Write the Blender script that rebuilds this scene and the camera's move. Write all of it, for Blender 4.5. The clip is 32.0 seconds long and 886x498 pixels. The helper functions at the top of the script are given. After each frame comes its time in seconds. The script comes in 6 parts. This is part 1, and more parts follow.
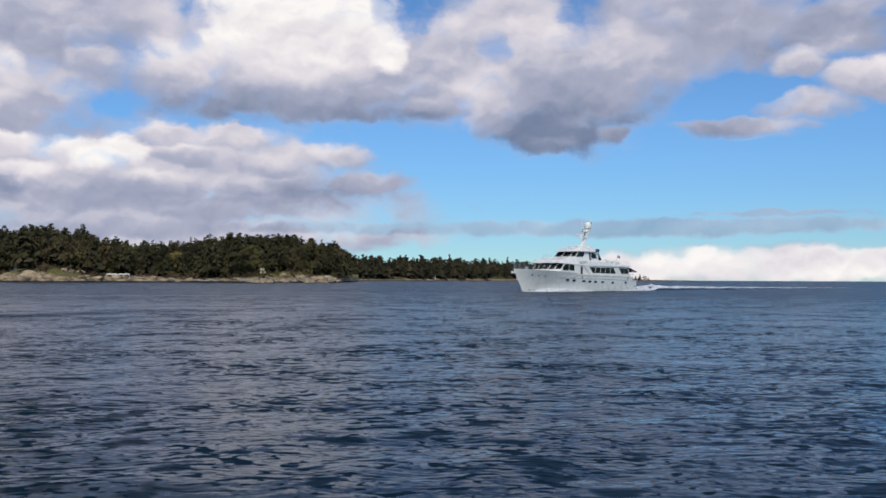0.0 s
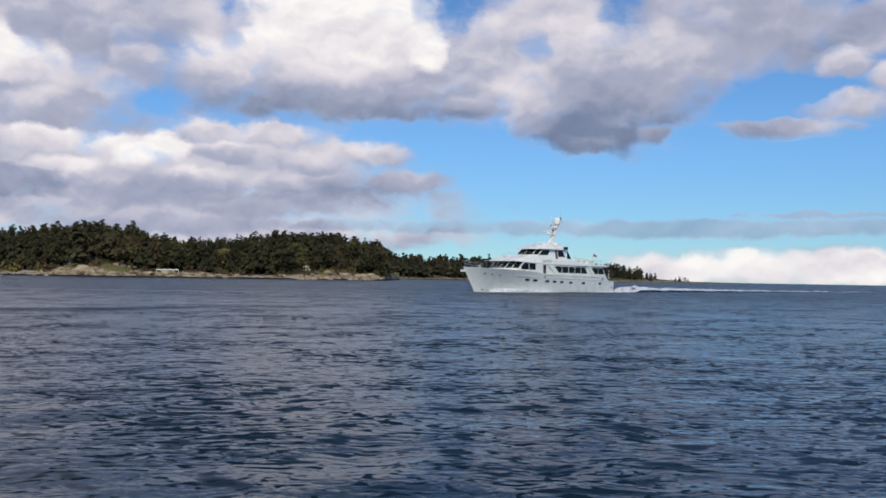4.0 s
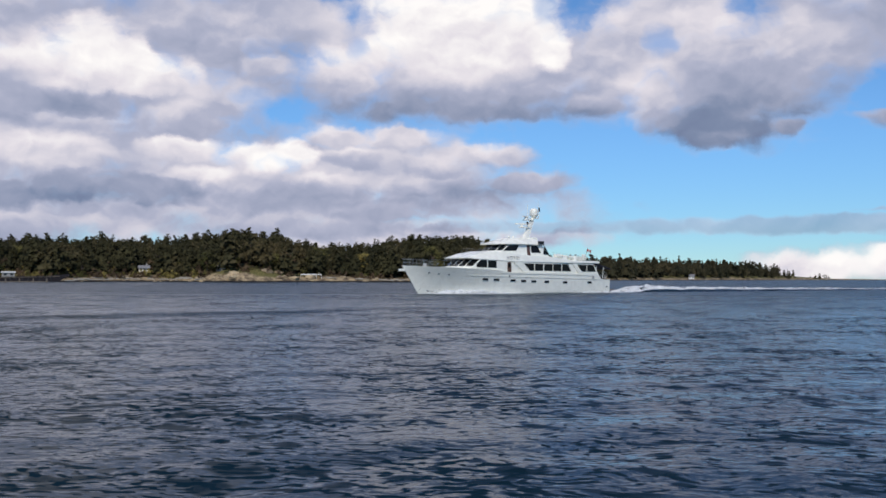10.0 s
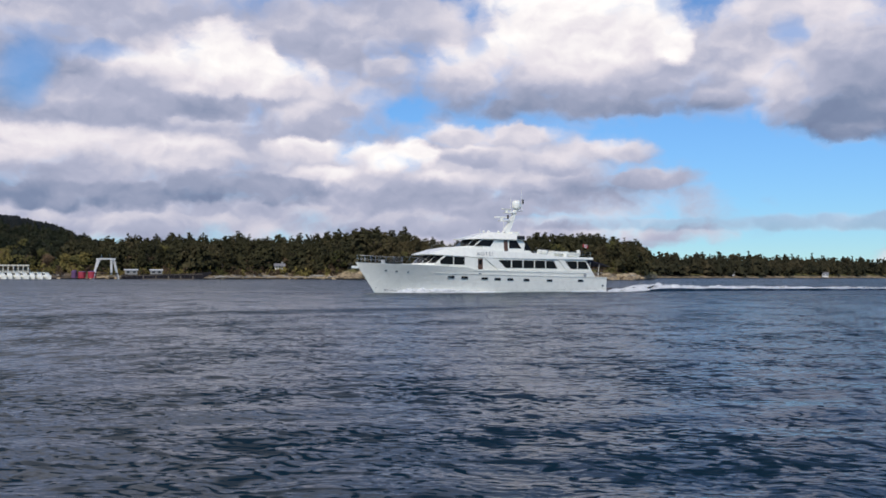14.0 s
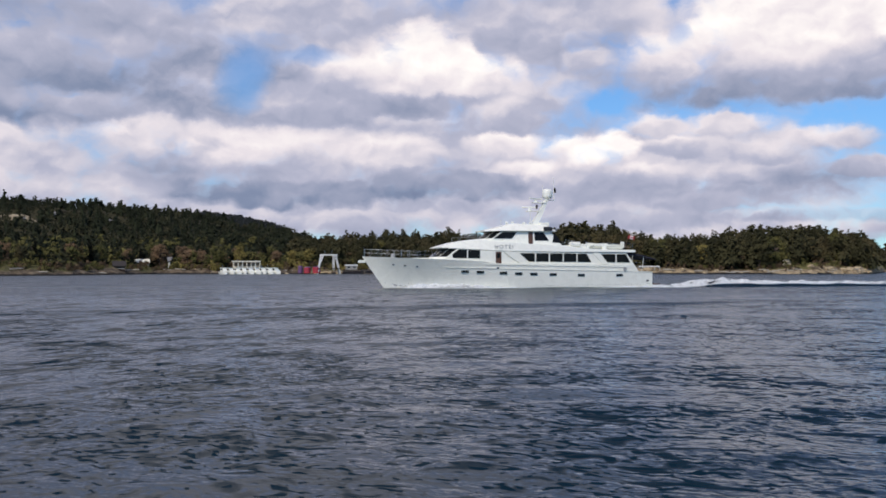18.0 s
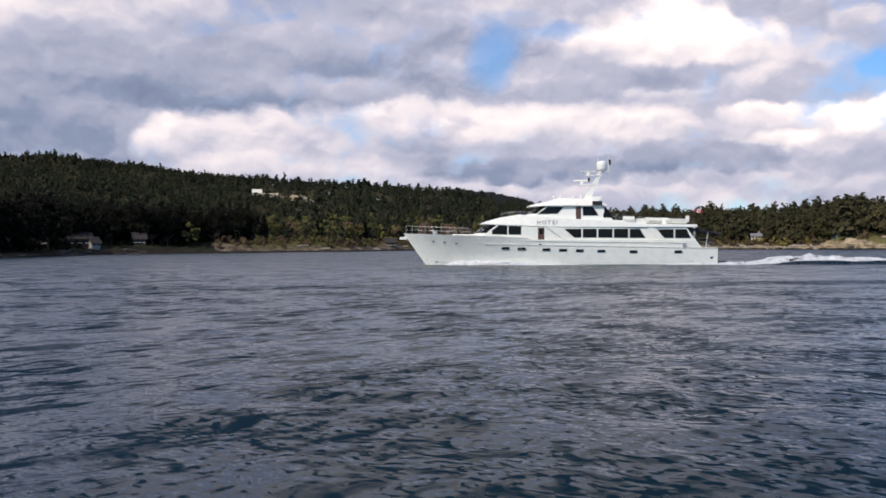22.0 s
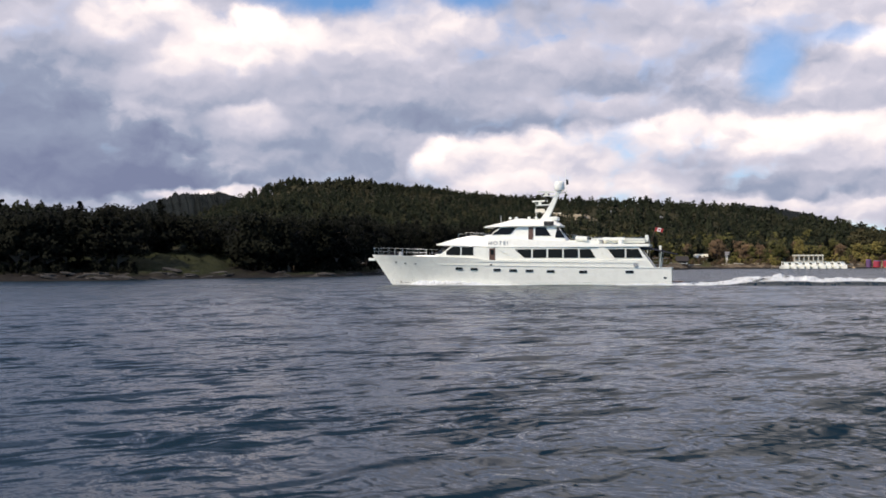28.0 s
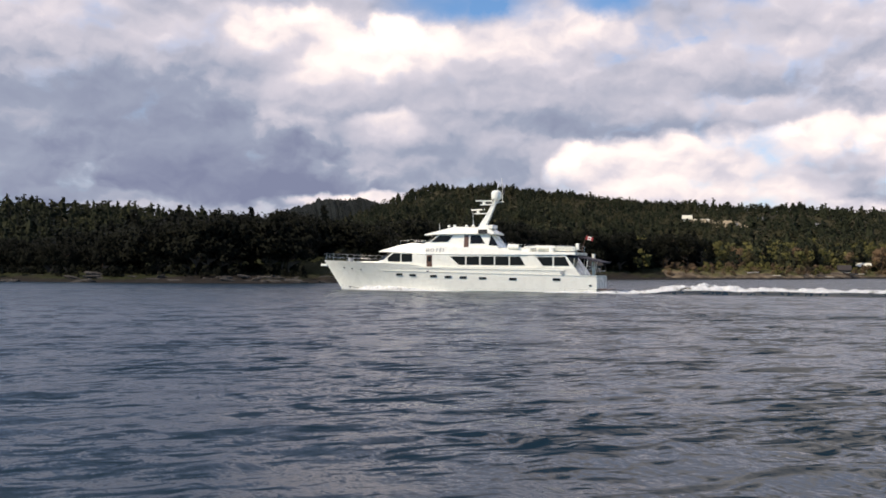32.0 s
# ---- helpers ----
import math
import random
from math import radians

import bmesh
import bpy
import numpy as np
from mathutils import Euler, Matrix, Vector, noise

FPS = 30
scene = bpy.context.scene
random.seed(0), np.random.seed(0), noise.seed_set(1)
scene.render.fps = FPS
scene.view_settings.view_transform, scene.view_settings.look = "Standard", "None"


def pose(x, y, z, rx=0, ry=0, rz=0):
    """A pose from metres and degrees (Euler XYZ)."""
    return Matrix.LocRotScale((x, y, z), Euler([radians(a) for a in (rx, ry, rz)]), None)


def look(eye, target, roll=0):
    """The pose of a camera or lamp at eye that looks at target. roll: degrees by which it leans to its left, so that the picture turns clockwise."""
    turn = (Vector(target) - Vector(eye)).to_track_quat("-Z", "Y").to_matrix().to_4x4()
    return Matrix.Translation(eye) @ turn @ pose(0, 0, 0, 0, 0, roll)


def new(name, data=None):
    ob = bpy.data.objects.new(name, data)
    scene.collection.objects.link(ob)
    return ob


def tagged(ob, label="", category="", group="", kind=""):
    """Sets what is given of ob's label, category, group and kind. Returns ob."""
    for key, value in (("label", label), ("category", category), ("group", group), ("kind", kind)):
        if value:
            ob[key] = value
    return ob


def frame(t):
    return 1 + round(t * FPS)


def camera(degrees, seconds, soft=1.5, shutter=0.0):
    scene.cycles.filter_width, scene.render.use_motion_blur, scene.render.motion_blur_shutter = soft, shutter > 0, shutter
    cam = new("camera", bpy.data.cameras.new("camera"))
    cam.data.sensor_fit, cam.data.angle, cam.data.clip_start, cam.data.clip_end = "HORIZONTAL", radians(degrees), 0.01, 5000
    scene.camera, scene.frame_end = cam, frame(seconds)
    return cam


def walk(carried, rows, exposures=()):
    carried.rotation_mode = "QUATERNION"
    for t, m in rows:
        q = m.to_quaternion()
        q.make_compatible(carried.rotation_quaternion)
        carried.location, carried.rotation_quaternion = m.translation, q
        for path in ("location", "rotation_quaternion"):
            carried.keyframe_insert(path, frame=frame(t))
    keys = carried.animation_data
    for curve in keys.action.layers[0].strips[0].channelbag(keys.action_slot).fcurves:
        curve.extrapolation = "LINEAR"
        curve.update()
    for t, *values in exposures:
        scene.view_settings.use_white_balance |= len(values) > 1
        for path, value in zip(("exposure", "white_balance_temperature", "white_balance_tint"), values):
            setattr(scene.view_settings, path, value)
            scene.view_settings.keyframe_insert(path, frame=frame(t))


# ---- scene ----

# ------------------------------------------------------------------ camera
# seconds, yaw, pitch, roll; the camera boat drifts at a steady pace
AIM = [
    (0, -0.00, 1.79, -0.26),
    (0.5, -0.58, 0.26, 0.16),
    (1, -0.45, 1.16, 0.08),
    (1.5, 0.81, 2.47, 0.26),
    (2, 1.23, 1.90, -0.36),
    (2.5, 1.84, 2.14, -0.71),
    (3, 2.37, 2.05, -0.41),
    (3.5, 2.10, 1.73, -0.93),
    (5.5, 3.11, 1.67, -0.48),
    (6, 3.85, 1.60, -0.41),
    (6.5, 3.99, 1.90, -0.34),
    (7, 4.53, 1.92, -0.61),
    (7.5, 6.79, 1.59, -0.71),
    (8, 6.70, 2.10, -0.07),
    (8.5, 6.66, 2.17, -0.33),
    (9, 7.99, 2.18, -0.15),
    (9.5, 9.43, 2.00, -0.00),
    (10, 9.69, 1.71, -0.16),
    (10.5, 11.59, 1.44, -0.14),
    (11, 12.14, 0.74, 0.03),
    (11.5, 12.37, 0.58, -0.05),
    (12, 13.03, 0.65, -0.34),
    (12.5, 13.12, 0.78, -0.19),
    (13, 13.65, 0.88, -0.19),
    (13.5, 15.26, 1.26, -0.30),
    (15.5, 19.17, 1.97, 0.46),
    (16, 20.07, 1.71, 0.35),
    (16.5, 22.75, 1.62, 0.04),
    (17, 24.83, 1.77, 0.32),
    (17.5, 27.02, 1.55, 0.09),
    (18, 28.63, 1.19, -0.03),
    (18.5, 30.32, 1.21, 0.42),
    (19, 32.40, 0.45, 0.07),
    (19.5, 35.37, 0.16, -0.25),
    (20, 36.95, 0.30, -0.31),
    (20.5, 39.21, -0.29, -0.05),
    (21, 39.84, 0.07, 0.06),
    (21.5, 42.20, 0.10, -0.10),
    (22, 43.34, -0.23, 0.15),
    (22.5, 44.86, -0.20, 0.22),
    (23, 46.85, -0.92, 0.09),
    (23.5, 48.28, -1.00, 0.46),
    (24, 48.73, -0.42, 0.27),
    (24.5, 49.72, -0.67, 0.87),
    (26.5, 53.24, 0.18, -0.57),
    (27, 55.11, 0.89, -0.19),
    (27.5, 57.64, 0.61, -0.24),
    (28, 59.26, 0.94, 0.32),
    (28.5, 60.42, 1.20, 0.24),
    (29, 61.74, 1.08, 0.05),
    (29.5, 62.47, 0.67, 0.17),
    (30, 63.62, 0.70, 0.94),
    (30.5, 64.62, 0.65, 0.37),
    (31, 65.98, 0.59, 0.02),
    (31.5, 67.87, 0.14, 1.45),
    (32, 67.21, 1.28, -0.28),
]
DRIFT = (-0.530, -1.128)
EYE, RISE = 1.83, 0.0149
cam = camera(49.28, 32.0, soft=1.7)
walk(cam, [(t, pose(DRIFT[0] * t, DRIFT[1] * t, EYE + RISE * t, 90 + p, r, y)) for t, y, p, r in AIM],
     [(0, -0.33, 6560, 12), (9, -0.28, 6520, 12), (16, -0.20, 6620, 13), (20, -0.10, 6880, 14), (24, 0.18, 7180, 15), (28, 0.24, 7500, 14), (32, 0.33, 7950, 14)])

# ------------------------------------------------------------------ sky, clouds and sun
SUN_AZ, SUN_EL = 184.0, 43.0
# clouds, back to front: azimuth, elevation, half width, half height (degrees), brightness, how much brighter towards the crown
VEIL = [
    (35, 9.5, 20, 9, 0.60, 0.05), (74, 8, 40, 13, 0.42, 0.10), (20, 4.2, 19, 2.4, 0.64, 0.05), (38, 3.5, 16, 2.2, 0.60, 0.05), (24, 13.6, 7, 3, 0.60, 0.10),
    (19, 14.6, 5, 2.2, 0.62, 0.10), (20.4, 12.1, 1.6, 0.8, 0.70, 0.10), (22.8, 10.2, 3.4, 1.4, 0.63, 0.06), (14, 2.6, 14, 1.3, 0.70, 0.03)]
EAST_BANK = [
    (-15, 14.4, 7.5, 3.4, 0.57, 0.10), (-11, 12, 4.6, 2.6, 0.57, 0.15), (-22, 13.8, 4.2, 1.9, 0.56, 0.10), (-4, 15.2, 4.6, 3, 0.75, 0.10), (9.5, 13.4, 8.8, 5.0, 0.76, 0.36), (5.5, 11.4, 8, 2.2, 0.62, 0.25),
    (15.6, 11.4, 3, 1.9, 0.68, 0.28), (0.6, 12.2, 5.4, 3.2, 0.62, 0.25), (-7, 11.4, 6.8, 4, 0.57, 0.26), (9.4, 14.2, 5.4, 3.2, 0.94, 0.14), (5.2, 14.4, 3.2, 2.6, 0.93, 0.10),
    (3.0, 13.3, 1.2, 1.3, 1.0, 0.0), (13.4, 12.9, 2.4, 1.5, 0.86, 0.2), (8.6, 9.9, 7.6, 1.0, 0.44, 0.14), (-7, 9.0, 4.2, 1.6, 0.30, 0.22), (-6.2, 8.0, 1.8, 0.7, 0.26, 0.1),
    (-10, 8.6, 1.2, 0.55, 0.42, 0.2), (-2.4, 10.5, 2.8, 2.0, 0.68, 0.12), (0.5, 10.2, 2.4, 0.8, 0.52, 0.2), (-20.6, 9.8, 3.2, 0.9, 0.68, 0.2), (-17, 8.7, 4.2, 0.5, 0.57, 0.1),
    (-24, 11, 3, 1.2, 0.72, 0.2), (-20.5, 11.9, 2, 0.9, 0.62, 0.2)]
EAST_SHELF = [
    (13.6, 6.1, 9.8, 2.9, 0.62, 0.12), (24, 5.7, 7.5, 2.5, 0.66, 0.12), (24.6, 7.3, 2.8, 0.9, 0.86, 0.2), (21.6, 7.2, 2.2, 0.8, 0.86, 0.2), (18.2, 7.3, 1.3, 1.15, 0.97, 0.12),
    (20, 6.4, 1.7, 0.9, 0.84, 0.2), (16, 8.3, 2.7, 0.8, 0.72, 0.2), (12.4, 8.2, 3.0, 0.85, 0.75, 0.2), (14.6, 7.1, 2.6, 0.7, 0.66, 0.2), (7.4, 7.3, 3.6, 0.85, 0.70, 0.18),
    (10.4, 6.6, 3.2, 0.8, 0.63, 0.15), (5.0, 5.7, 3.6, 0.8, 0.61, 0.1), (17, 5.3, 3, 0.8, 0.66, 0.15), (11, 5.2, 3.4, 0.6, 0.56, 0.1), (24, 5.9, 2.2, 0.8, 0.80, 0.2),
    (26.5, 4.8, 3.0, 0.8, 0.42, 0.1), (20, 2.9, 4, 0.5, 0.76, 0.05), (13, 3.6, 5, 0.6, 0.60, 0.05), (-15, 0.8, 7, 1.15, 0.92, 0.06), (-20.5, 0.9, 8, 1.2, 0.95, 0.05),
    (-10.6, 0.9, 3.0, 0.95, 0.90, 0.06), (-27, 1.0, 6, 1.2, 0.93, 0.05)]
EAST_LOW = [
    (-17.1, 8.4, 3.4, 0.5, 0.5, 0.1), (-10.2, 3.0, 15, 0.55, 0.5, 0.05), (-19, 3.1, 8, 0.5, 0.5, 0.05), (5.7, 3.0, 8.7, 0.4, 0.52, 0.05), (18.6, 2.9, 6.9, 0.78, 0.6, 0.1),
    (-19.2, 3.8, 5, 0.22, 0.5, 0)]
MID_HIGH = [
    (38, 14.4, 6.5, 2, 0.66, 0.1), (46.5, 13.6, 6, 2.6, 0.54, 0.15), (33.6, 11, 3.2, 1.5, 0.72, 0.2), (29.8, 12, 3.8, 2.5, 0.92, 0.15), (25.6, 11.2, 2.2, 1.5, 0.86, 0.25),
    (27.6, 11.6, 2.4, 1.8, 0.88, 0.2), (29.6, 9.6, 5, 0.85, 0.46, 0.12), (36, 9.6, 4, 1.2, 0.60, 0.1), (24.6, 9, 4, 1.0, 0.62, 0.1)]
MID_LOW = [
    (31.6, 6.7, 3, 1.4, 0.75, 0.2), (36.7, 7.0, 4, 1.6, 0.74, 0.2), (41, 6.9, 3.8, 1.7, 0.74, 0.2), (46.5, 7.1, 4.4, 1.7, 0.70, 0.18), (29, 5.0, 5.2, 0.9, 0.42, 0.12),
    (36, 4.5, 6, 0.9, 0.40, 0.1), (40.5, 4.3, 5.5, 0.8, 0.37, 0.1), (47.5, 4.9, 3.6, 0.8, 0.56, 0.1), (33.5, 3.1, 5, 0.5, 0.66, 0.05), (40, 2.9, 6, 0.5, 0.62, 0.05)]
WEST_HIGH = [
    (60, 13, 6.5, 2.6, 0.60, 0.15), (53, 11.4, 8, 2.4, 0.48, 0.22), (64.5, 12.4, 4, 2, 0.60, 0.15), (76, 13.4, 5, 2, 0.70, 0.2), (70.4, 12.4, 5, 2.5, 0.76, 0.18),
    (74, 10.2, 4, 1.4, 0.50, 0.2), (91, 12.5, 7, 3, 0.48, 0.1), (86, 9.4, 7, 2.2, 0.24, 0.12), (55, 8.9, 8.4, 1.5, 0.34, 0.16), (50, 9.2, 4, 0.8, 0.52, 0.1)]
WEST_LOW = [
    (93, 6, 6, 4, 0.22, 0.1), (81.5, 7, 8, 2.4, 0.12, 0.1), (66, 7.8, 4.2, 1.8, 0.32, 0.14), (79, 5, 9, 1.3, 0.06, 0.05), (67, 5.8, 5, 1.0, 0.30, 0.08), (70.6, 8.2, 2.6, 1.3, 0.58, 0.2),
    (64, 6.8, 2, 1.4, 0.34, 0.1), (52, 6.4, 5.6, 2.0, 0.72, 0.12), (55.6, 6.1, 4.2, 1.75, 0.71, 0.1), (59, 6.2, 2.0, 1.4, 0.72, 0.1), (60.4, 5.8, 1.0, 0.8, 0.73, 0.1),
    (53, 4.4, 8, 1.0, 0.67, 0.08), (44.3, 7.0, 0.6, 0.9, 0.60, 0.1), (72.5, 4.2, 4.5, 0.5, 0.66, 0.05), (64.5, 4.3, 3, 0.6, 0.74, 0.05), (87, 4.1, 4, 0.45, 0.30, 0.05)]
# gaps of blue: azimuth, elevation, half width, half height, strength
GAPS = [
    (-2.9, 13.6, 0.5, 0.7, 0.6), (15, 13.5, 0.5, 0.5, 0.5), (3.8, 15.8, 0.5, 0.8, 0.5), (40.3, 11.2, 1.2, 1.6, 0.8), (18.7, 9.7, 1.3, 0.6, 0.7), (36.8, 12.3, 1.8, 0.4, 0.6),
    (66.4, 15.5, 3, 0.8, 1), (57.6, 15.6, 2, 0.72, 1), (-16.8, 10.5, 2.5, 1, 0.8), (20.8, 10.5, 1.0, 0.4, 0.4)]


class Nodes:
    """Short-hand for node trees."""

    def __init__(self, tree):
        self.t = tree

    def add(self, kind):
        return self.t.nodes.new(kind)

    def put(self, socket, value):
        if isinstance(value, bpy.types.NodeSocket):
            self.t.links.new(value, socket)
        elif value is not None:
            socket.default_value = value

    def math(self, op, a, b=None, c=None, clamp=False):
        n = self.add("ShaderNodeMath")
        n.operation, n.use_clamp = op, clamp
        for i, v in enumerate((a, b, c)):
            self.put(n.inputs[i], v)
        return n.outputs[0]

    def vec(self, op, a, b=None, c=None):
        n = self.add("ShaderNodeVectorMath")
        n.operation = op
        for i, v in enumerate((a, b, c)):
            self.put(n.inputs[i], v)
        return n.outputs["Value"] if op in ("DOT_PRODUCT", "LENGTH") else n.outputs[0]

    def noise(self, vector, scale, detail=4.0, rough=0.5, color=False, dim="3D", distortion=0.0):
        n = self.add("ShaderNodeTexNoise")
        n.noise_dimensions = dim
        self.put(n.inputs["Vector"], vector)
        for k, v in (("Scale", scale), ("Detail", detail), ("Roughness", rough), ("Distortion", distortion)):
            self.put(n.inputs[k], v)
        return n.outputs["Color" if color else "Fac"]

    def ramp(self, x, lo, hi, a=0.0, b=1.0, smooth=True):
        n = self.add("ShaderNodeMapRange")
        n.interpolation_type = "SMOOTHSTEP" if smooth else "LINEAR"
        for i, v in enumerate((x, lo, hi, a, b)):
            self.put(n.inputs[i], v)
        return n.outputs[0]

    def mix(self, fac, a, b, mode="MIX"):
        n = self.add("ShaderNodeMix")
        n.data_type, n.blend_type = "RGBA", mode
        self.put(n.inputs[0], fac)
        self.put(n.inputs[6], a)
        self.put(n.inputs[7], b)
        return n.outputs[2]


def puff_field(N, uv, fray, groups):
    """Lays rounded cloud puffs over one another: their cover and their brightness."""
    sep = N.add("ShaderNodeSeparateXYZ")
    N.put(sep.inputs[0], uv)
    u, v = sep.outputs[0], sep.outputs[1]
    cover, lit = 0.0, 0.6
    for group in groups:
        for a, e, ra, re, s0, g in group:
            x = N.math("MULTIPLY_ADD", u, 1 / ra, -a / ra)
            y = N.math("MULTIPLY_ADD", v, 1 / re, -e / re)
            edge = N.ramp(N.math("MULTIPLY_ADD", y, y, N.math("MULTIPLY_ADD", x, x, fray)), 1.30, 0.24)
            n = N.add("ShaderNodeMix")
            N.put(n.inputs[0], edge)
            N.put(n.inputs[2], lit)
            N.put(n.inputs[3], N.math("MULTIPLY_ADD", y, g, s0))
            lit = n.outputs[0]
            cover = N.math("MAXIMUM", cover, edge)
    return cover, lit


def make_world():
    world = bpy.data.worlds.new("sky")
    scene.world = world
    world.use_nodes = True
    tree = world.node_tree
    tree.nodes.clear()
    N = Nodes(tree)
    way = N.add("ShaderNodeTexCoord").outputs["Generated"]
    sep = N.add("ShaderNodeSeparateXYZ")
    N.put(sep.inputs[0], way)
    x, y, z = sep.outputs
    az = N.math("DEGREES", N.math("ARCTAN2", N.math("MULTIPLY", x, -1.0), y))
    el = N.math("DEGREES", N.math("ARCSINE", z))
    comb = N.add("ShaderNodeCombineXYZ")
    N.put(comb.inputs[0], az)
    N.put(comb.inputs[1], el)
    flat = comb.outputs[0]
    # ragged, billowing outlines
    drift = N.noise(N.vec("MULTIPLY", flat, (0.16, 0.26, 0)), 1.0, 2.0, 0.5, color=True, dim="2D")
    frill = N.noise(N.vec("MULTIPLY", flat, (0.70, 0.95, 0)), 1.0, 4.0, 0.52, color=True, dim="2D")
    uv = N.vec("MULTIPLY_ADD", N.vec("SUBTRACT", drift, (0.5, 0.5, 0.5)), (1.6, 0.9, 0), flat)
    uv = N.vec("MULTIPLY_ADD", N.vec("SUBTRACT", frill, (0.5, 0.5, 0.5)), (1.0, 0.75, 0), uv)
    at = N.vec("MULTIPLY", uv, (0.34, 0.50, 0))
    puff = N.noise(at, 1.0, 6.0, 0.50, dim="2D")
    puff_up = N.noise(N.vec("ADD", at, (0.05, 0.17, 0)), 1.0, 4.0, 0.46, dim="2D")
    soft = N.noise(at, 0.55, 2.5, 0.45, dim="2D")
    soft_up = N.noise(N.vec("ADD", at, (0.12, 0.40, 0)), 0.55, 2.5, 0.45, dim="2D")
    fray = N.math("MULTIPLY_ADD", puff, 1.7, -0.85)
    cover, lit = puff_field(N, uv, fray, (VEIL, EAST_BANK, EAST_SHELF, MID_HIGH, MID_LOW, WEST_HIGH, WEST_LOW))
    calm = N.vec("MULTIPLY_ADD", N.vec("SUBTRACT", frill, (0.5, 0.5, 0.5)), (3.0, 0.55, 0), flat)
    cover_low, lit_low = puff_field(N, calm, N.math("MULTIPLY", fray, 0.7), (EAST_LOW,))
    n = N.add("ShaderNodeMix")
    N.put(n.inputs[0], cover_low)
    N.put(n.inputs[2], lit)
    N.put(n.inputs[3], lit_low)
    lit = n.outputs[0]
    cover = N.math("MAXIMUM", cover, N.math("MULTIPLY", cover_low, 0.55))
    for a, e, ra, re, k in GAPS:
        q = N.vec("MULTIPLY_ADD", uv, (1 / ra, 1 / re, 0), (-a / ra, -e / re, 0))
        cover = N.math("SUBTRACT", cover, N.ramp(N.math("MULTIPLY_ADD", fray, 0.8, N.vec("DOT_PRODUCT", q, q)), 3.0, -0.6, 0.0, k))
    high = N.math("MULTIPLY", N.ramp(el, 16.0, 25.0), N.math("MULTIPLY", N.ramp(fray, -0.5, 0.5, 0.58, 1.0), N.ramp(az, 4.0, 40.0, 0.30, 0.92)))
    alpha = N.math("MAXIMUM", cover, high, clamp=True)
    lit = N.math("ADD", lit, N.math("MULTIPLY", N.math("SUBTRACT", soft, soft_up), 0.5))
    lit = N.math("ADD", lit, N.math("MULTIPLY_ADD", puff, 0.14, -0.07))
    lit = N.math("ADD", lit, N.math("MULTIPLY", N.math("SUBTRACT", puff, puff_up), 0.30))
    crown = N.math("MULTIPLY", N.ramp(el, 15.5, 26.0, 0.0, 0.34), N.math("MULTIPLY", N.ramp(az, -5.0, 22.0), N.ramp(az, 80.0, 50.0)))
    gloom = N.math("MULTIPLY", N.ramp(el, 14.0, 24.0, 0.0, -0.30), N.ramp(az, 62.0, 88.0))
    lit = N.math("ADD", N.math("ADD", lit, gloom), crown, clamp=True)
    ramp = N.add("ShaderNodeValToRGB")
    N.put(ramp.inputs[0], lit)
    els = ramp.color_ramp.elements
    els[0].position, els[0].color = 0.0, (0.131, 0.168, 0.29, 1)
    els[1].position, els[1].color = 1.0, (1.0, 0.985, 0.96, 1)
    for p, c in ((0.3, (0.206, 0.262, 0.393, 1)), (0.6, (0.435, 0.463, 0.591, 1)), (0.82, (0.762, 0.734, 0.786, 1))):
        els.new(p).color = c
    sky = N.add("ShaderNodeTexSky")
    sky.sky_type, sky.sun_disc = "NISHITA", False
    sky.sun_elevation, sky.sun_rotation = radians(SUN_EL), radians(-SUN_AZ)
    sky.air_density, sky.dust_density, sky.ozone_density = 0.85, 0.0, 2.5
    b1 = N.add("ShaderNodeBackground")
    N.put(b1.inputs[0], N.mix(1.0, sky.outputs[0], (0.60, 0.925, 1.19, 1), "MULTIPLY"))
    N.put(b1.inputs[1], N.ramp(el, 0.0, 11.0, 0.090, 0.12))
    b2 = N.add("ShaderNodeBackground")
    N.put(b2.inputs[0], ramp.outputs[0])
    b2.inputs[1].default_value = 1.2
    mixs = N.add("ShaderNodeMixShader")
    N.put(mixs.inputs[0], alpha)
    N.put(mixs.inputs[1], b1.outputs[0])
    N.put(mixs.inputs[2], b2.outputs[0])
    out = N.add("ShaderNodeOutputWorld")
    N.put(out.inputs[0], mixs.outputs[0])


make_world()
sun_data = bpy.data.lights.new("sun", "SUN")
sun_data.energy, sun_data.angle, sun_data.color = 3.2, radians(0.6), (1.0, 0.95, 0.86)
sun = new("sun", sun_data)
sa, se = radians(SUN_AZ), radians(SUN_EL)
sun.matrix_world = look((-math.sin(sa) * math.cos(se) * 500, math.cos(sa) * math.cos(se) * 500, math.sin(se) * 500), (0, 0, 0))

# ------------------------------------------------------------------ materials
def material(name):
    m = bpy.data.materials.new(name)
    m.use_nodes = True
    N = Nodes(m.node_tree)
    b = m.node_tree.nodes["Principled BSDF"]
    return m, N, b


def coords(N, kind="Object"):
    return N.add("ShaderNodeTexCoord").outputs[kind]


def world_place(N):
    return N.add("ShaderNodeNewGeometry").outputs["Position"]


def bump(N, b, height, strength, distance):
    n = N.add("ShaderNodeBump")
    N.put(n.inputs["Height"], height)
    n.inputs["Strength"].default_value, n.inputs["Distance"].default_value = strength, distance
    N.put(b.inputs["Normal"], n.outputs[0])


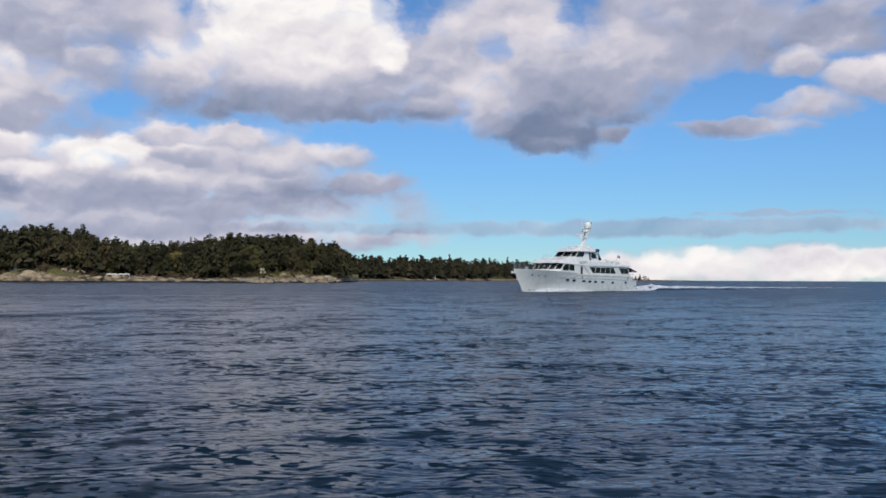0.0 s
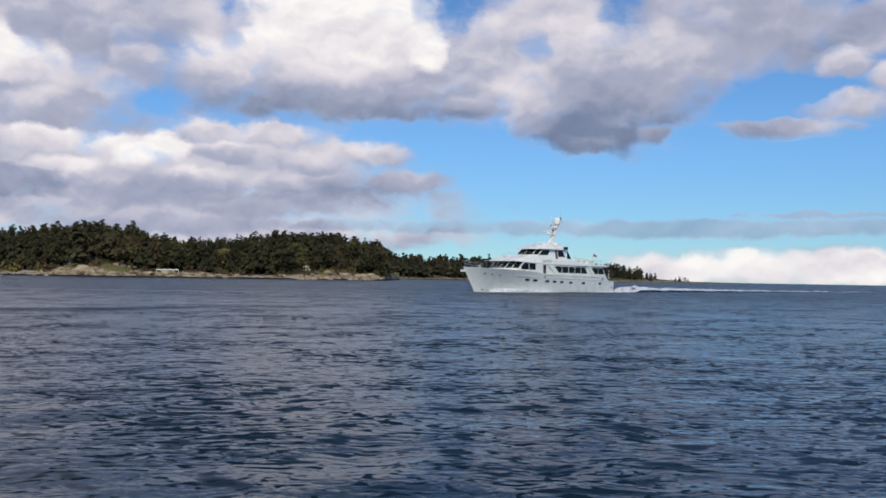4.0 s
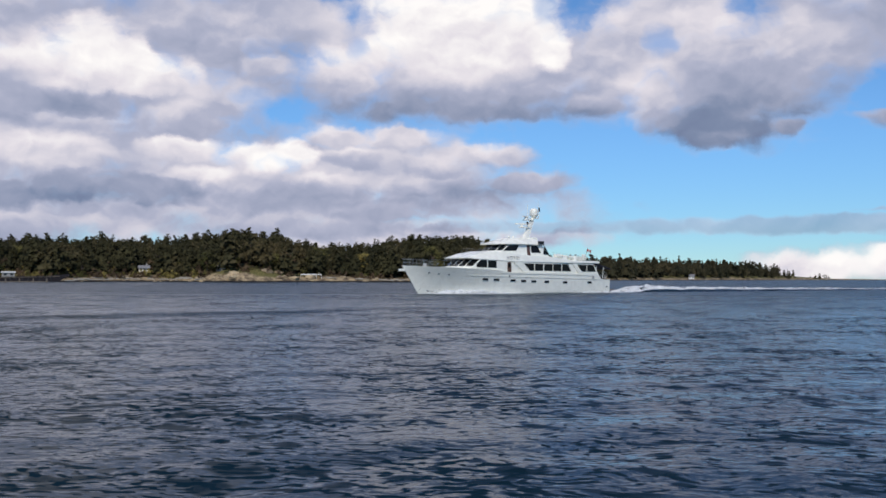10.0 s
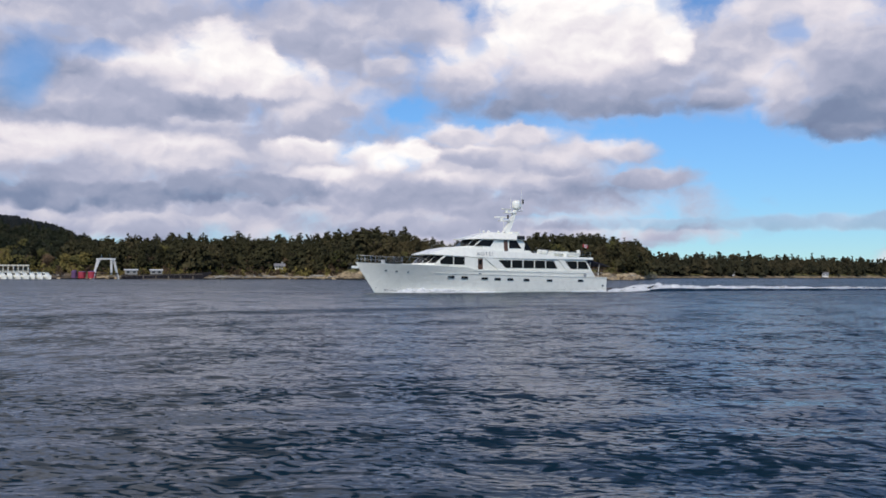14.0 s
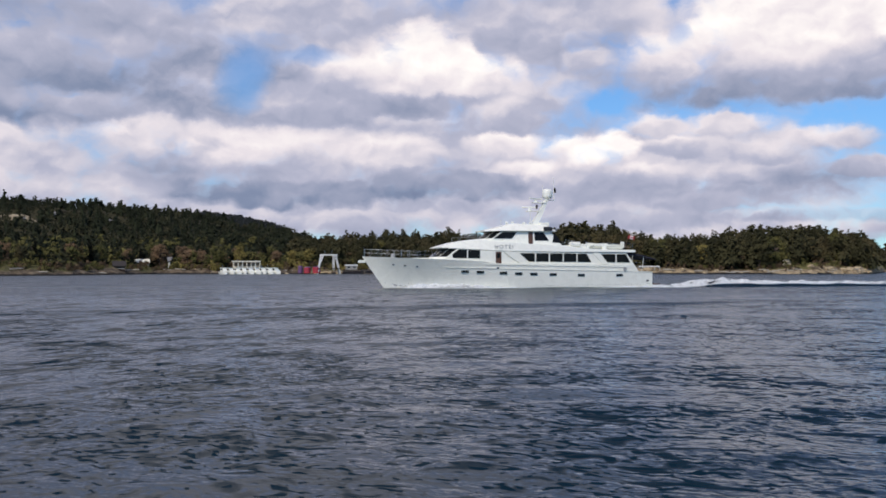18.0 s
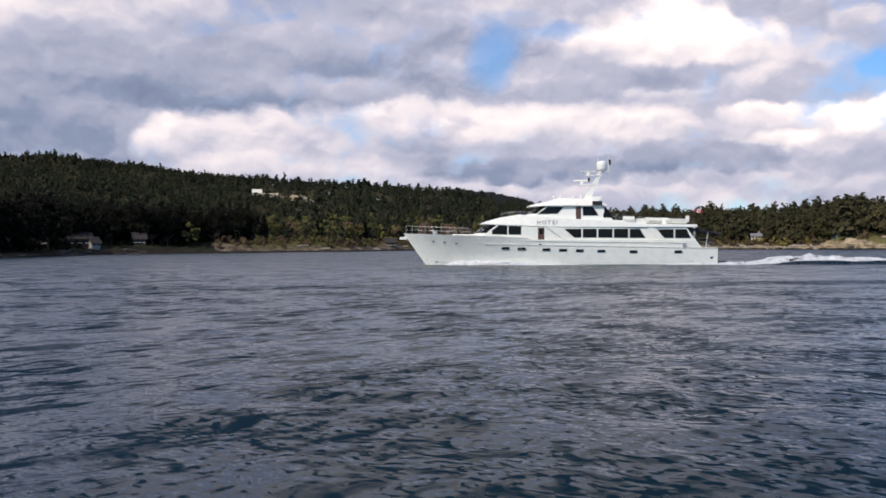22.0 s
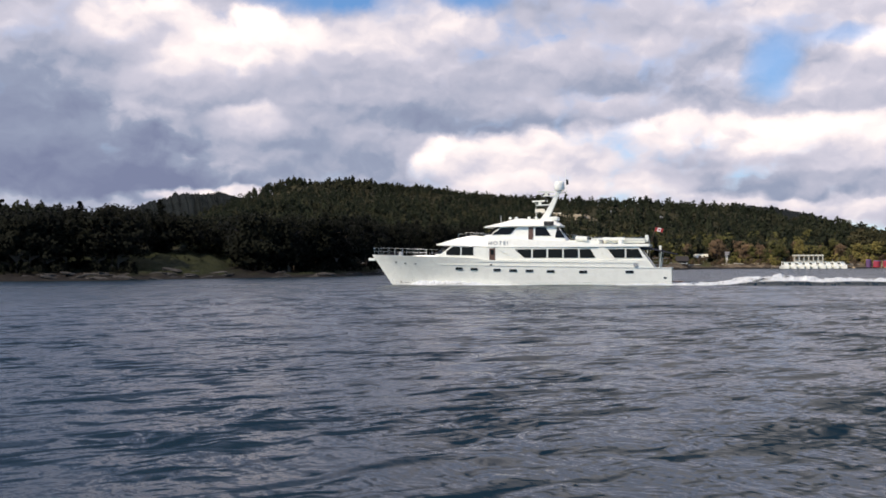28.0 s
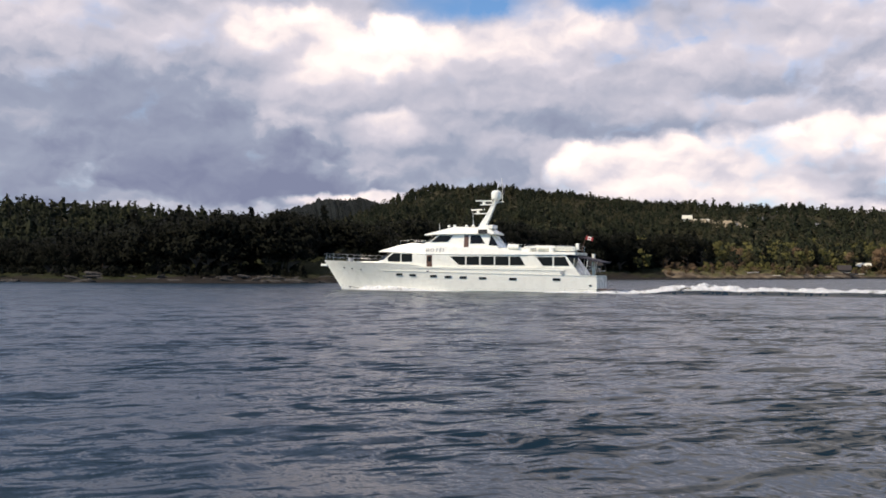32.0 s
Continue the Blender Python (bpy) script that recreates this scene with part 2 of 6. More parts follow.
def plain(name, color, rough=0.5, metal=0.0, vary=0.12, scale=1.5, coat=0.0, spec=0.5):
    """A painted or plain surface with faint stains and grain."""
    m, N, b = material(name)
    at = coords(N)
    k = N.math("ADD", N.math("MULTIPLY", N.noise(at, scale, 5.0, 0.6), 2 * vary),
               N.math("MULTIPLY", N.noise(at, scale * 14, 3.0, 0.6), vary))
    k = N.math("ADD", k, 1.0 - 1.5 * vary)
    N.put(b.inputs["Base Color"], N.mix(1.0, (*color, 1), grey(N, k), "MULTIPLY"))
    N.put(b.inputs["Roughness"], N.math("ADD", N.math("MULTIPLY", N.noise(at, scale * 3, 3.0), 0.2), rough - 0.1, clamp=True))
    b.inputs["Metallic"].default_value = metal
    b.inputs["Coat Weight"].default_value = coat
    b.inputs["Specular IOR Level"].default_value = spec
    return m


def grey(N, k):
    c = N.add("ShaderNodeCombineColor")
    for i in range(3):
        N.put(c.inputs[i], k)
    return c.outputs[0]


def foliage(name, dark, light, far=False, patch=None):
    """Needles and leaves: the colour shifts from tree to tree and from spray to spray."""
    m, N, b = material(name)
    at = world_place(N)
    tree = N.noise(at, 0.11, 2.0, 0.6)
    geo = N.add("ShaderNodeNewGeometry")
    spray = geo.outputs["Random Per Island"]
    obj = N.add("ShaderNodeObjectInfo").outputs["Random"]
    f = N.math("ADD", N.math("MULTIPLY", N.ramp(tree, 0.34, 0.66), 0.55), N.math("MULTIPLY", spray, 0.10))
    f = N.math("ADD", f, N.math("MULTIPLY", obj, 0.0 if far else 0.25), clamp=True)
    c = N.mix(f, (*dark, 1), (*light, 1))
    if patch:
        p = N.math("MULTIPLY", N.ramp(N.noise(N.vec("MULTIPLY", at, (1, 1, 0.5)), 0.055, 2.0, 0.6), 0.50, 0.68), 0.75)
        c = N.mix(p, c, (*patch, 1))
    N.put(b.inputs["Base Color"], c)
    # needles scatter light: soften the turn from spray to spray
    N.put(b.inputs["Normal"], N.vec("NORMALIZE", N.vec("MULTIPLY_ADD", geo.outputs["Normal"], (0.55, 0.55, 0.55), (0.0, -0.15, 0.55))))
    b.inputs["Roughness"].default_value = 0.75
    b.inputs["Specular IOR Level"].default_value = 0.06
    return m


def water_material(name):
    """Wind-ruffled salt water: fine unresolved ripples in the roughness, wavelets as facets, a calmer lane along the shore."""
    m, N, b = material(name)
    at = coords(N)
    streak = N.noise(N.vec("MULTIPLY", at, (0.018, 0.045, 0)), 1.0, 3.0, 0.55)
    ruffle = N.ramp(streak, 0.36, 0.62, 0.72, 1.08)
    # the tide line: slick water beyond it, a band of steeper chop on it
    wander = N.math("MULTIPLY_ADD", N.noise(at, 0.05, 3.0, 0.6), 5.0, -2.5)
    across = N.math("ADD", N.vec("DOT_PRODUCT", at, (-0.785, 0.62, 0)), wander)
    along = N.math("MULTIPLY_ADD", N.noise(at, 0.09, 3.0, 0.6), 30.0, N.vec("DOT_PRODUCT", at, (0.62, 0.785, 0)))
    reach = N.math("MULTIPLY", N.ramp(along, -22.0, 6.0), N.ramp(along, 66.0, 34.0))
    slick = N.math("SUBTRACT", 1.0, N.math("MULTIPLY", N.ramp(across, 45.5, 48.0), N.math("MULTIPLY", reach, 0.34)))
    chop = N.math("MULTIPLY", N.math("MULTIPLY", N.ramp(across, 40.0, 46.0), N.ramp(across, 48.5, 46.5)), reach)
    lee = N.ramp(N.vec("DOT_PRODUCT", at, (-0.92, -0.39, 0)), 13.0, 28.0, 1.0, 0.86)   # sheltered water under the western shore
    ruffle = N.math("MULTIPLY", N.math("MULTIPLY", ruffle, slick), lee)
    ruffle = N.math("MULTIPLY_ADD", chop, 0.35, ruffle)
    warp = N.vec("MULTIPLY_ADD", N.vec("SUBTRACT", N.noise(at, 0.8, 2.0, 0.5, color=True), (0.5, 0.5, 0.5)), (0.7, 0.7, 0), at)
    turn = N.add("ShaderNodeMapping")
    N.put(turn.inputs["Vector"], warp)
    turn.inputs["Rotation"].default_value = (0, 0, radians(-32))
    turn.inputs["Scale"].default_value = (0.62, 1.0, 1.0)
    w = turn.outputs[0]
    # rounded ripples
    h = None
    for scale, tall in ((1.7, 0.022), (4.1, 0.015), (9.0, 0.006)):
        n = N.noise(w, scale, 1.0, 0.5)
        h = N.math("MULTIPLY", n, tall) if h is None else N.math("MULTIPLY_ADD", n, tall, h)
    h = N.math("MULTIPLY", h, ruffle)
    bump(N, b, h, 1.0, 1.0)
    near = b.inputs["Normal"].links[0].from_socket
    # small facets: the ripples that are too fine for the height above
    f1 = N.vec("MULTIPLY", N.vec("SUBTRACT", N.noise(w, 6.0, 2.0, 0.55, color=True), (0.5, 0.5, 0.5)), (0.18, 0.18, 0))
    f2 = N.vec("MULTIPLY", N.vec("SUBTRACT", N.noise(w, 24.0, 2.0, 0.5, color=True), (0.5, 0.5, 0.5)), (0.24, 0.24, 0))
    # steep lee faces of the wind wavelets, short and scattered, in loose gusts
    gust = N.ramp(N.noise(at, 0.28, 3.0, 0.6), 0.36, 0.66, 0.045, -0.055)
    face = None
    for scale, steep in ((2.4, 0.36), (5.0, 0.66), (10.0, 0.68)):
        n = N.math("ADD", N.noise(w, scale, 1.5, 0.5), gust)
        n = N.math("SUBTRACT", 1.0, N.ramp(n, 0.32, 0.43))
        face = N.math("MULTIPLY", n, steep) if face is None else N.math("MULTIPLY_ADD", n, steep, face)
    long = N.add("ShaderNodeMapping")
    N.put(long.inputs["Vector"], warp)
    long.inputs["Rotation"].default_value = (0, 0, radians(-14))
    long.inputs["Scale"].default_value = (1.0, 0.30, 1.0)
    crest = None
    for scale, steep in ((1.3, 0.36), (2.9, 0.50), (6.5, 0.42)):
        n = N.math("ADD", N.noise(long.outputs[0], scale, 1.5, 0.5), gust)
        n = N.math("SUBTRACT", 1.0, N.ramp(n, 0.31, 0.45))
        crest = N.math("MULTIPLY", n, steep) if crest is None else N.math("MULTIPLY_ADD", n, steep, crest)
    lull = N.ramp(N.vec("DOT_PRODUCT", at, (-0.92, -0.39, 0)), 6.0, 24.0)
    face = N.math("ADD", N.math("MULTIPLY", face, N.math("MULTIPLY_ADD", lull, -0.84, 1.0)), N.math("MULTIPLY", crest, lull))
    lee_face = N.add("ShaderNodeVectorMath")
    lee_face.operation = "SCALE"
    lee_face.inputs[0].default_value = (0.57, -0.82, 0)
    N.put(lee_face.inputs[3], N.math("ADD", N.math("MULTIPLY_ADD", chop, 0.09, face), N.math("MULTIPLY_ADD", lull, -0.045, 0.07)))
    sc = N.add("ShaderNodeVectorMath")
    sc.operation = "SCALE"
    N.put(sc.inputs[0], N.vec("ADD", N.vec("ADD", f1, f2), lee_face.outputs[0]))
    N.put(sc.inputs[3], ruffle)
    N.put(b.inputs["Normal"], N.vec("NORMALIZE", N.vec("ADD", near, sc.outputs[0])))
    deep = N.mix(N.noise(at, 0.03, 2.0), (0.001, 0.011, 0.021, 1), (0.002, 0.016, 0.028, 1))
    N.put(b.inputs["Base Color"], deep)
    away = N.vec("LENGTH", N.vec("SUBTRACT", at, (-10, -10, 0)))
    N.put(b.inputs["Roughness"], N.ramp(away, 8, 160, 0.17, 0.30))
    b.inputs["IOR"].default_value = 1.333
    return m


def rock_material(name, dark, light, scale=0.6):
    m, N, b = material(name)
    at = world_place(N)
    big = N.noise(at, scale * 0.25, 4.0, 0.6)
    fine = N.noise(at, scale * 2.5, 6.0, 0.65)
    f = N.math("ADD", N.math("MULTIPLY", big, 0.6), N.math("MULTIPLY", fine, 0.5))
    N.put(b.inputs["Base Color"], N.mix(N.ramp(f, 0.35, 0.72), (*dark, 1), (*light, 1)))
    b.inputs["Roughness"].default_value = 0.9
    bump(N, b, fine, 0.8, 0.4)
    return m


def land_material(name, pale, dark, grass_a, grass_b, turf=2.2):
    """Shore rock and shingle at the water, grass and moss above, needle litter under the trees."""
    m, N, b = material(name)
    at = world_place(N)
    sep = N.add("ShaderNodeSeparateXYZ")
    N.put(sep.inputs[0], at)
    z = sep.outputs[2]
    big = N.noise(at, 0.045, 4.0, 0.6)
    mid = N.noise(at, 0.35, 5.0, 0.65)
    fine = N.noise(at, 2.2, 4.0, 0.6)
    stone = N.mix(N.ramp(mid, 0.35, 0.68), (*dark, 1), (*pale, 1))
    grass = N.mix(N.ramp(fine, 0.3, 0.7), (*grass_a, 1), (*grass_b, 1))
    litter = N.mix(fine, (0.025, 0.026, 0.014, 1), (0.065, 0.055, 0.028, 1))
    wet = N.math("ADD", z, N.math("MULTIPLY", mid, 0.8))
    up = N.math("ADD", z, N.math("MULTIPLY_ADD", big, 9.0, -4.5))
    c = N.mix(N.ramp(up, turf, turf + 1.4), stone, grass)
    c = N.mix(N.ramp(up, 5.0, 7.5), c, litter)
    c = N.mix(N.ramp(wet, 0.75, 1.15), (0.020, 0.018, 0.017, 1), c)
    N.put(b.inputs["Base Color"], c)
    b.inputs["Roughness"].default_value = 0.92
    b.inputs["Specular IOR Level"].default_value = 0.1
    bump(N, b, N.math("ADD", mid, N.math("MULTIPLY", fine, 0.3)), 0.8, 0.8)
    return m


def far_forest_material(name, dark, light):
    m, N, b = material(name)
    at = world_place(N)
    f = N.math("ADD", N.math("MULTIPLY", N.noise(at, 0.02, 3.0), 0.6), N.math("MULTIPLY", N.noise(at, 0.22, 4.0, 0.7), 0.6))
    N.put(b.inputs["Base Color"], N.mix(N.ramp(f, 0.4, 0.8), (*dark, 1), (*light, 1)))
    b.inputs["Roughness"].default_value = 0.9
    b.inputs["Specular IOR Level"].default_value = 0.05
    bump(N, b, N.noise(at, 0.22, 4.0, 0.7), 1.0, 5.0)
    return m


def foam_material(name):
    """Churned white water: lumpy, broken by holes of dark water that open astern."""
    m, N, b = material(name)
    at = coords(N)
    lace = N.noise(N.vec("MULTIPLY", at, (0.6, 1.0, 1.0)), 1.5, 6.0, 0.68)
    sep = N.add("ShaderNodeSeparateXYZ")
    N.put(sep.inputs[0], at)
    open_up = N.ramp(sep.outputs[0], -22.0, -120.0, 0.0, 0.14)
    N.put(b.inputs["Alpha"], N.ramp(N.math("SUBTRACT", lace, open_up), 0.34, 0.44))
    N.put(b.inputs["Base Color"], N.mix(N.ramp(N.noise(at, 2.6, 5.0, 0.7), 0.35, 0.65), (0.60, 0.63, 0.66, 1), (0.84, 0.86, 0.87, 1)))
    b.inputs["Roughness"].default_value = 0.85
    bump(N, b, N.noise(at, 4.0, 4.0, 0.7), 1.0, 0.3)
    return m


M = dict(
    water=water_material("sea_water"),
    land=land_material("shore_ground", (0.46, 0.36, 0.22), (0.10, 0.075, 0.055), (0.07, 0.075, 0.025), (0.20, 0.17, 0.07)),
    cove=land_material("cove_ground", (0.21, 0.165, 0.115), (0.055, 0.042, 0.032), (0.055, 0.060, 0.022), (0.13, 0.115, 0.05), 1.4),
    # cloud shade over the western shore is put into these near-black colours
    shaded_shore=land_material("dark_shore_ground", (0.030, 0.025, 0.022), (0.012, 0.010, 0.009), (0.014, 0.018, 0.008), (0.032, 0.035, 0.014), 0.4),
    bank=rock_material("bare_soil", (0.17, 0.135, 0.085), (0.36, 0.29, 0.19)),
    # boulder colour darkened to carry the shade of the western shore
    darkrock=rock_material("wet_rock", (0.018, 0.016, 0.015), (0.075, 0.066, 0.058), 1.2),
    rock=rock_material("shore_rock", (0.12, 0.088, 0.060), (0.50, 0.39, 0.24)),
    fir=foliage("fir_needles", (0.020, 0.022, 0.012), (0.060, 0.055, 0.026), patch=(0.090, 0.072, 0.036)),
    fir_far=foliage("far_needles", (0.021, 0.023, 0.014), (0.056, 0.050, 0.027), far=True, patch=(0.080, 0.064, 0.034)),
    # fir colour lowered to hold the cloud shadow over this hillside
    hill=foliage("hillside_needles", (0.012, 0.016, 0.010), (0.035, 0.040, 0.021), far=True, patch=(0.052, 0.048, 0.026)),
    # darker again: the western slope's cloud shadow lies in this colour
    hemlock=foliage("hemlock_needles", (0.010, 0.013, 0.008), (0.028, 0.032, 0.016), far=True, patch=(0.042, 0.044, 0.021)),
    # near-black base colour stands in for cloud shadow on the near wood
    fir_shaded=foliage("cedar_needles", (0.005, 0.006, 0.004), (0.012, 0.013, 0.008)),
    leaf=foliage("spring_leaves", (0.052, 0.055, 0.020), (0.125, 0.112, 0.040)),
    yellow=foliage("willow_leaves", (0.11, 0.093, 0.030), (0.25, 0.20, 0.066)),
    brown=foliage("bare_twigs", (0.058, 0.042, 0.027), (0.155, 0.105, 0.064)),
    rusty=foliage("budding_twigs", (0.10, 0.066, 0.040), (0.21, 0.135, 0.080)),
    bark=plain("bark", (0.075, 0.055, 0.042), 0.95, vary=0.3, scale=2.0),
    # distance haze is put into this bluish base colour
    farhill=far_forest_material("far_hill_forest", (0.010, 0.013, 0.014), (0.022, 0.027, 0.026)),
    white=plain("white_gelcoat", (0.86, 0.86, 0.78), 0.28, vary=0.035, scale=0.35, coat=0.3),
    offwhite=plain("cream_paint", (0.72, 0.68, 0.56), 0.5, vary=0.1),
    trim=plain("grey_trim", (0.33, 0.34, 0.34), 0.4, vary=0.06),
    glass=plain("tinted_glass", (0.010, 0.011, 0.012), 0.12, vary=0.05, spec=0.12),
    teak=plain("varnished_teak", (0.105, 0.052, 0.032), 0.35, vary=0.2, scale=3.0),
    steel=plain("stainless_steel", (0.62, 0.62, 0.62), 0.28, metal=1.0, vary=0.05),
    black=plain("black_rubber", (0.018, 0.018, 0.020), 0.6, vary=0.1),
    canvas=plain("navy_canvas", (0.016, 0.017, 0.030), 0.85, vary=0.2),
    boot=plain("boot_stripe", (0.020, 0.020, 0.022), 0.45, vary=0.1),
    red=plain("red_paint", (0.42, 0.035, 0.045), 0.5, vary=0.15),
    flagred=plain("flag_red", (0.34, 0.025, 0.03), 0.8, vary=0.05),
    flagwhite=plain("flag_white", (0.78, 0.76, 0.74), 0.8, vary=0.05),
    purple=plain("plum_paint", (0.14, 0.07, 0.16), 0.6, vary=0.15),
    rust=plain("dark_hull_paint", (0.024, 0.021, 0.024), 0.85, vary=0.3, spec=0.15),
    timber=plain("weathered_timber", (0.17, 0.14, 0.11), 0.9, vary=0.25, scale=3.0),
    log=plain("driftwood", (0.36, 0.33, 0.28), 0.9, vary=0.2, scale=2.0),
    roof=plain("grey_shingle", (0.20, 0.20, 0.21), 0.9, vary=0.2, spec=0.2),
    roofdark=plain("dark_shingle", (0.05, 0.045, 0.045), 0.9, vary=0.2, spec=0.1),
    wallgrey=plain("grey_siding", (0.30, 0.29, 0.27), 0.8, vary=0.12),
    wallwhite=plain("white_siding", (0.74, 0.73, 0.70), 0.7, vary=0.08),
    wooddark=plain("dark_cedar_siding", (0.05, 0.04, 0.034), 0.9, vary=0.2, spec=0.1),
    walltan=plain("tan_siding", (0.36, 0.28, 0.20), 0.8, vary=0.12),
    pane=plain("window_pane", (0.03, 0.035, 0.04), 0.1, vary=0.05, spec=0.3),
    foam=foam_material("white_water"),
)


# ------------------------------------------------------------------ mesh helpers
def mesh_ob(name, verts, faces, mat, parent=None, label="", smooth=False):
    me = bpy.data.meshes.new(name)
    me.from_pydata([tuple(v) for v in verts], [], [tuple(f) for f in faces])
    me.materials.append(mat)
    if smooth:
        me.shade_smooth()
    me.update()
    ob = new(name, me)
    if parent is not None:
        ob.parent = parent
    if label:
        ob["label"] = label
    return ob


def part(name, bm, mat, parent, label="", smooth=False):
    bmesh.ops.recalc_face_normals(bm, faces=bm.faces)
    me = bpy.data.meshes.new(name)
    bm.to_mesh(me)
    bm.free()
    me.materials.append(mat)
    if smooth:
        me.shade_smooth()
    ob = new(name, me)
    if parent is not None:
        ob.parent = parent
    if label:
        ob["label"] = label
    return ob


def empty(name, m, label, category, group="", kind=""):
    ob = new(name)
    ob.matrix_basis = m
    return tagged(ob, label, category, group, kind)


def box(bm, x0, x1, y0, y1, z0, z1, bevel=0.0):
    vs = [bm.verts.new((x, y, z)) for z in (z0, z1) for y in (y0, y1) for x in (x0, x1)]
    fs = [bm.faces.new([vs[i] for i in f]) for f in ((0, 2, 3, 1), (4, 5, 7, 6), (0, 1, 5, 4), (2, 6, 7, 3), (0, 4, 6, 2), (1, 3, 7, 5))]
    if bevel:
        es = list({e for f in fs for e in f.edges})
        bmesh.ops.bevel(bm, geom=es, offset=bevel, segments=2, affect="EDGES", profile=0.6)
    return bm


def tube(bm, a, b, r0, r1=None, n=8):
    """A round bar from a to b."""
    r1 = r0 if r1 is None else r1
    a, b = Vector(a), Vector(b)
    q = (b - a).to_track_quat("Z", "Y")
    ra, rb = [], []
    for i in range(n):
        u = Vector((math.cos(2 * math.pi * i / n), math.sin(2 * math.pi * i / n), 0))
        ra.append(bm.verts.new(a + q @ (u * r0)))
        rb.append(bm.verts.new(b + q @ (u * r1)))
    for i in range(n):
        bm.faces.new((ra[i], ra[(i + 1) % n], rb[(i + 1) % n], rb[i]))
    bm.faces.new(ra[::-1])
    bm.faces.new(rb)
    return bm


def slab(bm, outline, y0, y1):
    """A plate: an outline in x and z, thick from y0 to y1."""
    a = [bm.verts.new((x, y0, z)) for x, z in outline]
    b = [bm.verts.new((x, y1, z)) for x, z in outline]
    n = len(a)
    bm.faces.new(a)
    bm.faces.new(b[::-1])
    for i in range(n):
        bm.faces.new((a[i], b[i], b[(i + 1) % n], a[(i + 1) % n]))
    return bm


def loft(sections, close=True, caps=True):
    """A skin over rings with equal counts of points."""
    bm = bmesh.new()
    rings = [[bm.verts.new(p) for p in s] for s in sections]
    n = len(rings[0])
    for r, s in zip(rings, rings[1:]):
        for i in range(n if close else n - 1):
            j = (i + 1) % n
            try:
                bm.faces.new((r[i], r[j], s[j], s[i]))
            except ValueError:
                pass
    if caps:
        bm.faces.new(rings[0][::-1])
        bm.faces.new(rings[-1])
    bmesh.ops.remove_doubles(bm, verts=bm.verts, dist=0.0005)
    return bm


def dome_mesh(bm, c, r, sx=1, sy=1, sz=1, u=12, v=8):
    res = bmesh.ops.create_uvsphere(bm, u_segments=u, v_segments=v, radius=r)
    for w in res["verts"]:
        w.co = Vector((w.co.x * sx, w.co.y * sy, w.co.z * sz)) + Vector(c)
    return bm


# ------------------------------------------------------------------ plan of the land
def way_at(az):
    return -math.sin(radians(az)), math.cos(radians(az))


def place(az, r):
    x, y = way_at(az)
    return x * r, y * r


SHORE_AZ = [5.0, 5.5, 6.0, 7, 9, 11, 15, 18.6, 21, 24, 27, 30, 33, 37, 41, 45, 48, 51, 53.5, 57, 61, 65.5, 69, 72, 75, 78, 82, 86, 90, 94, 98, 102, 115]
SHORE_R = [660, 540, 478, 455, 435, 426, 422, 418, 404, 398, 415, 412, 396, 393, 390, 386, 398, 350, 322, 305, 288, 266, 252, 226, 200, 188, 185, 181, 179, 182, 192, 206, 280]
RIDGE_AZ = [5, 7, 10, 24, 28, 31, 34, 38, 42, 45, 49, 53, 57, 61, 65, 69, 71, 74, 77, 82, 88, 95, 115]
RIDGE_H = [0, 1, 4, 5, 6, 7, 9, 13, 20, 31, 38, 42.5, 46.5, 51.5, 58.5, 65, 64, 47, 28, 22, 28, 33, 30]
RIDGE_RAZ = [5, 30, 34, 38, 45, 57, 70, 77, 88, 115]
RIDGE_R = [510, 510, 560, 650, 720, 780, 900, 800, 640, 600]
FAR_AZ = [-15.5, -14.5, -12, -10.5, -8, -4, 0, 5, 10]
FAR_R = [1900, 1850, 1750, 1660, 1320, 1060, 920, 820, 780]
FAR_H = [0.3, 0.6, 1.2, 2.5, 5, 5, 4, 4, 4]


def bumpy(x, y):
    return (np.sin(x * 0.061 + 1.3) * np.cos(y * 0.053 + 0.4) + 0.6 * np.sin(x * 0.143 - y * 0.117) + 0.4 * np.sin(x * 0.31 + 2) * np.sin(y * 0.27))


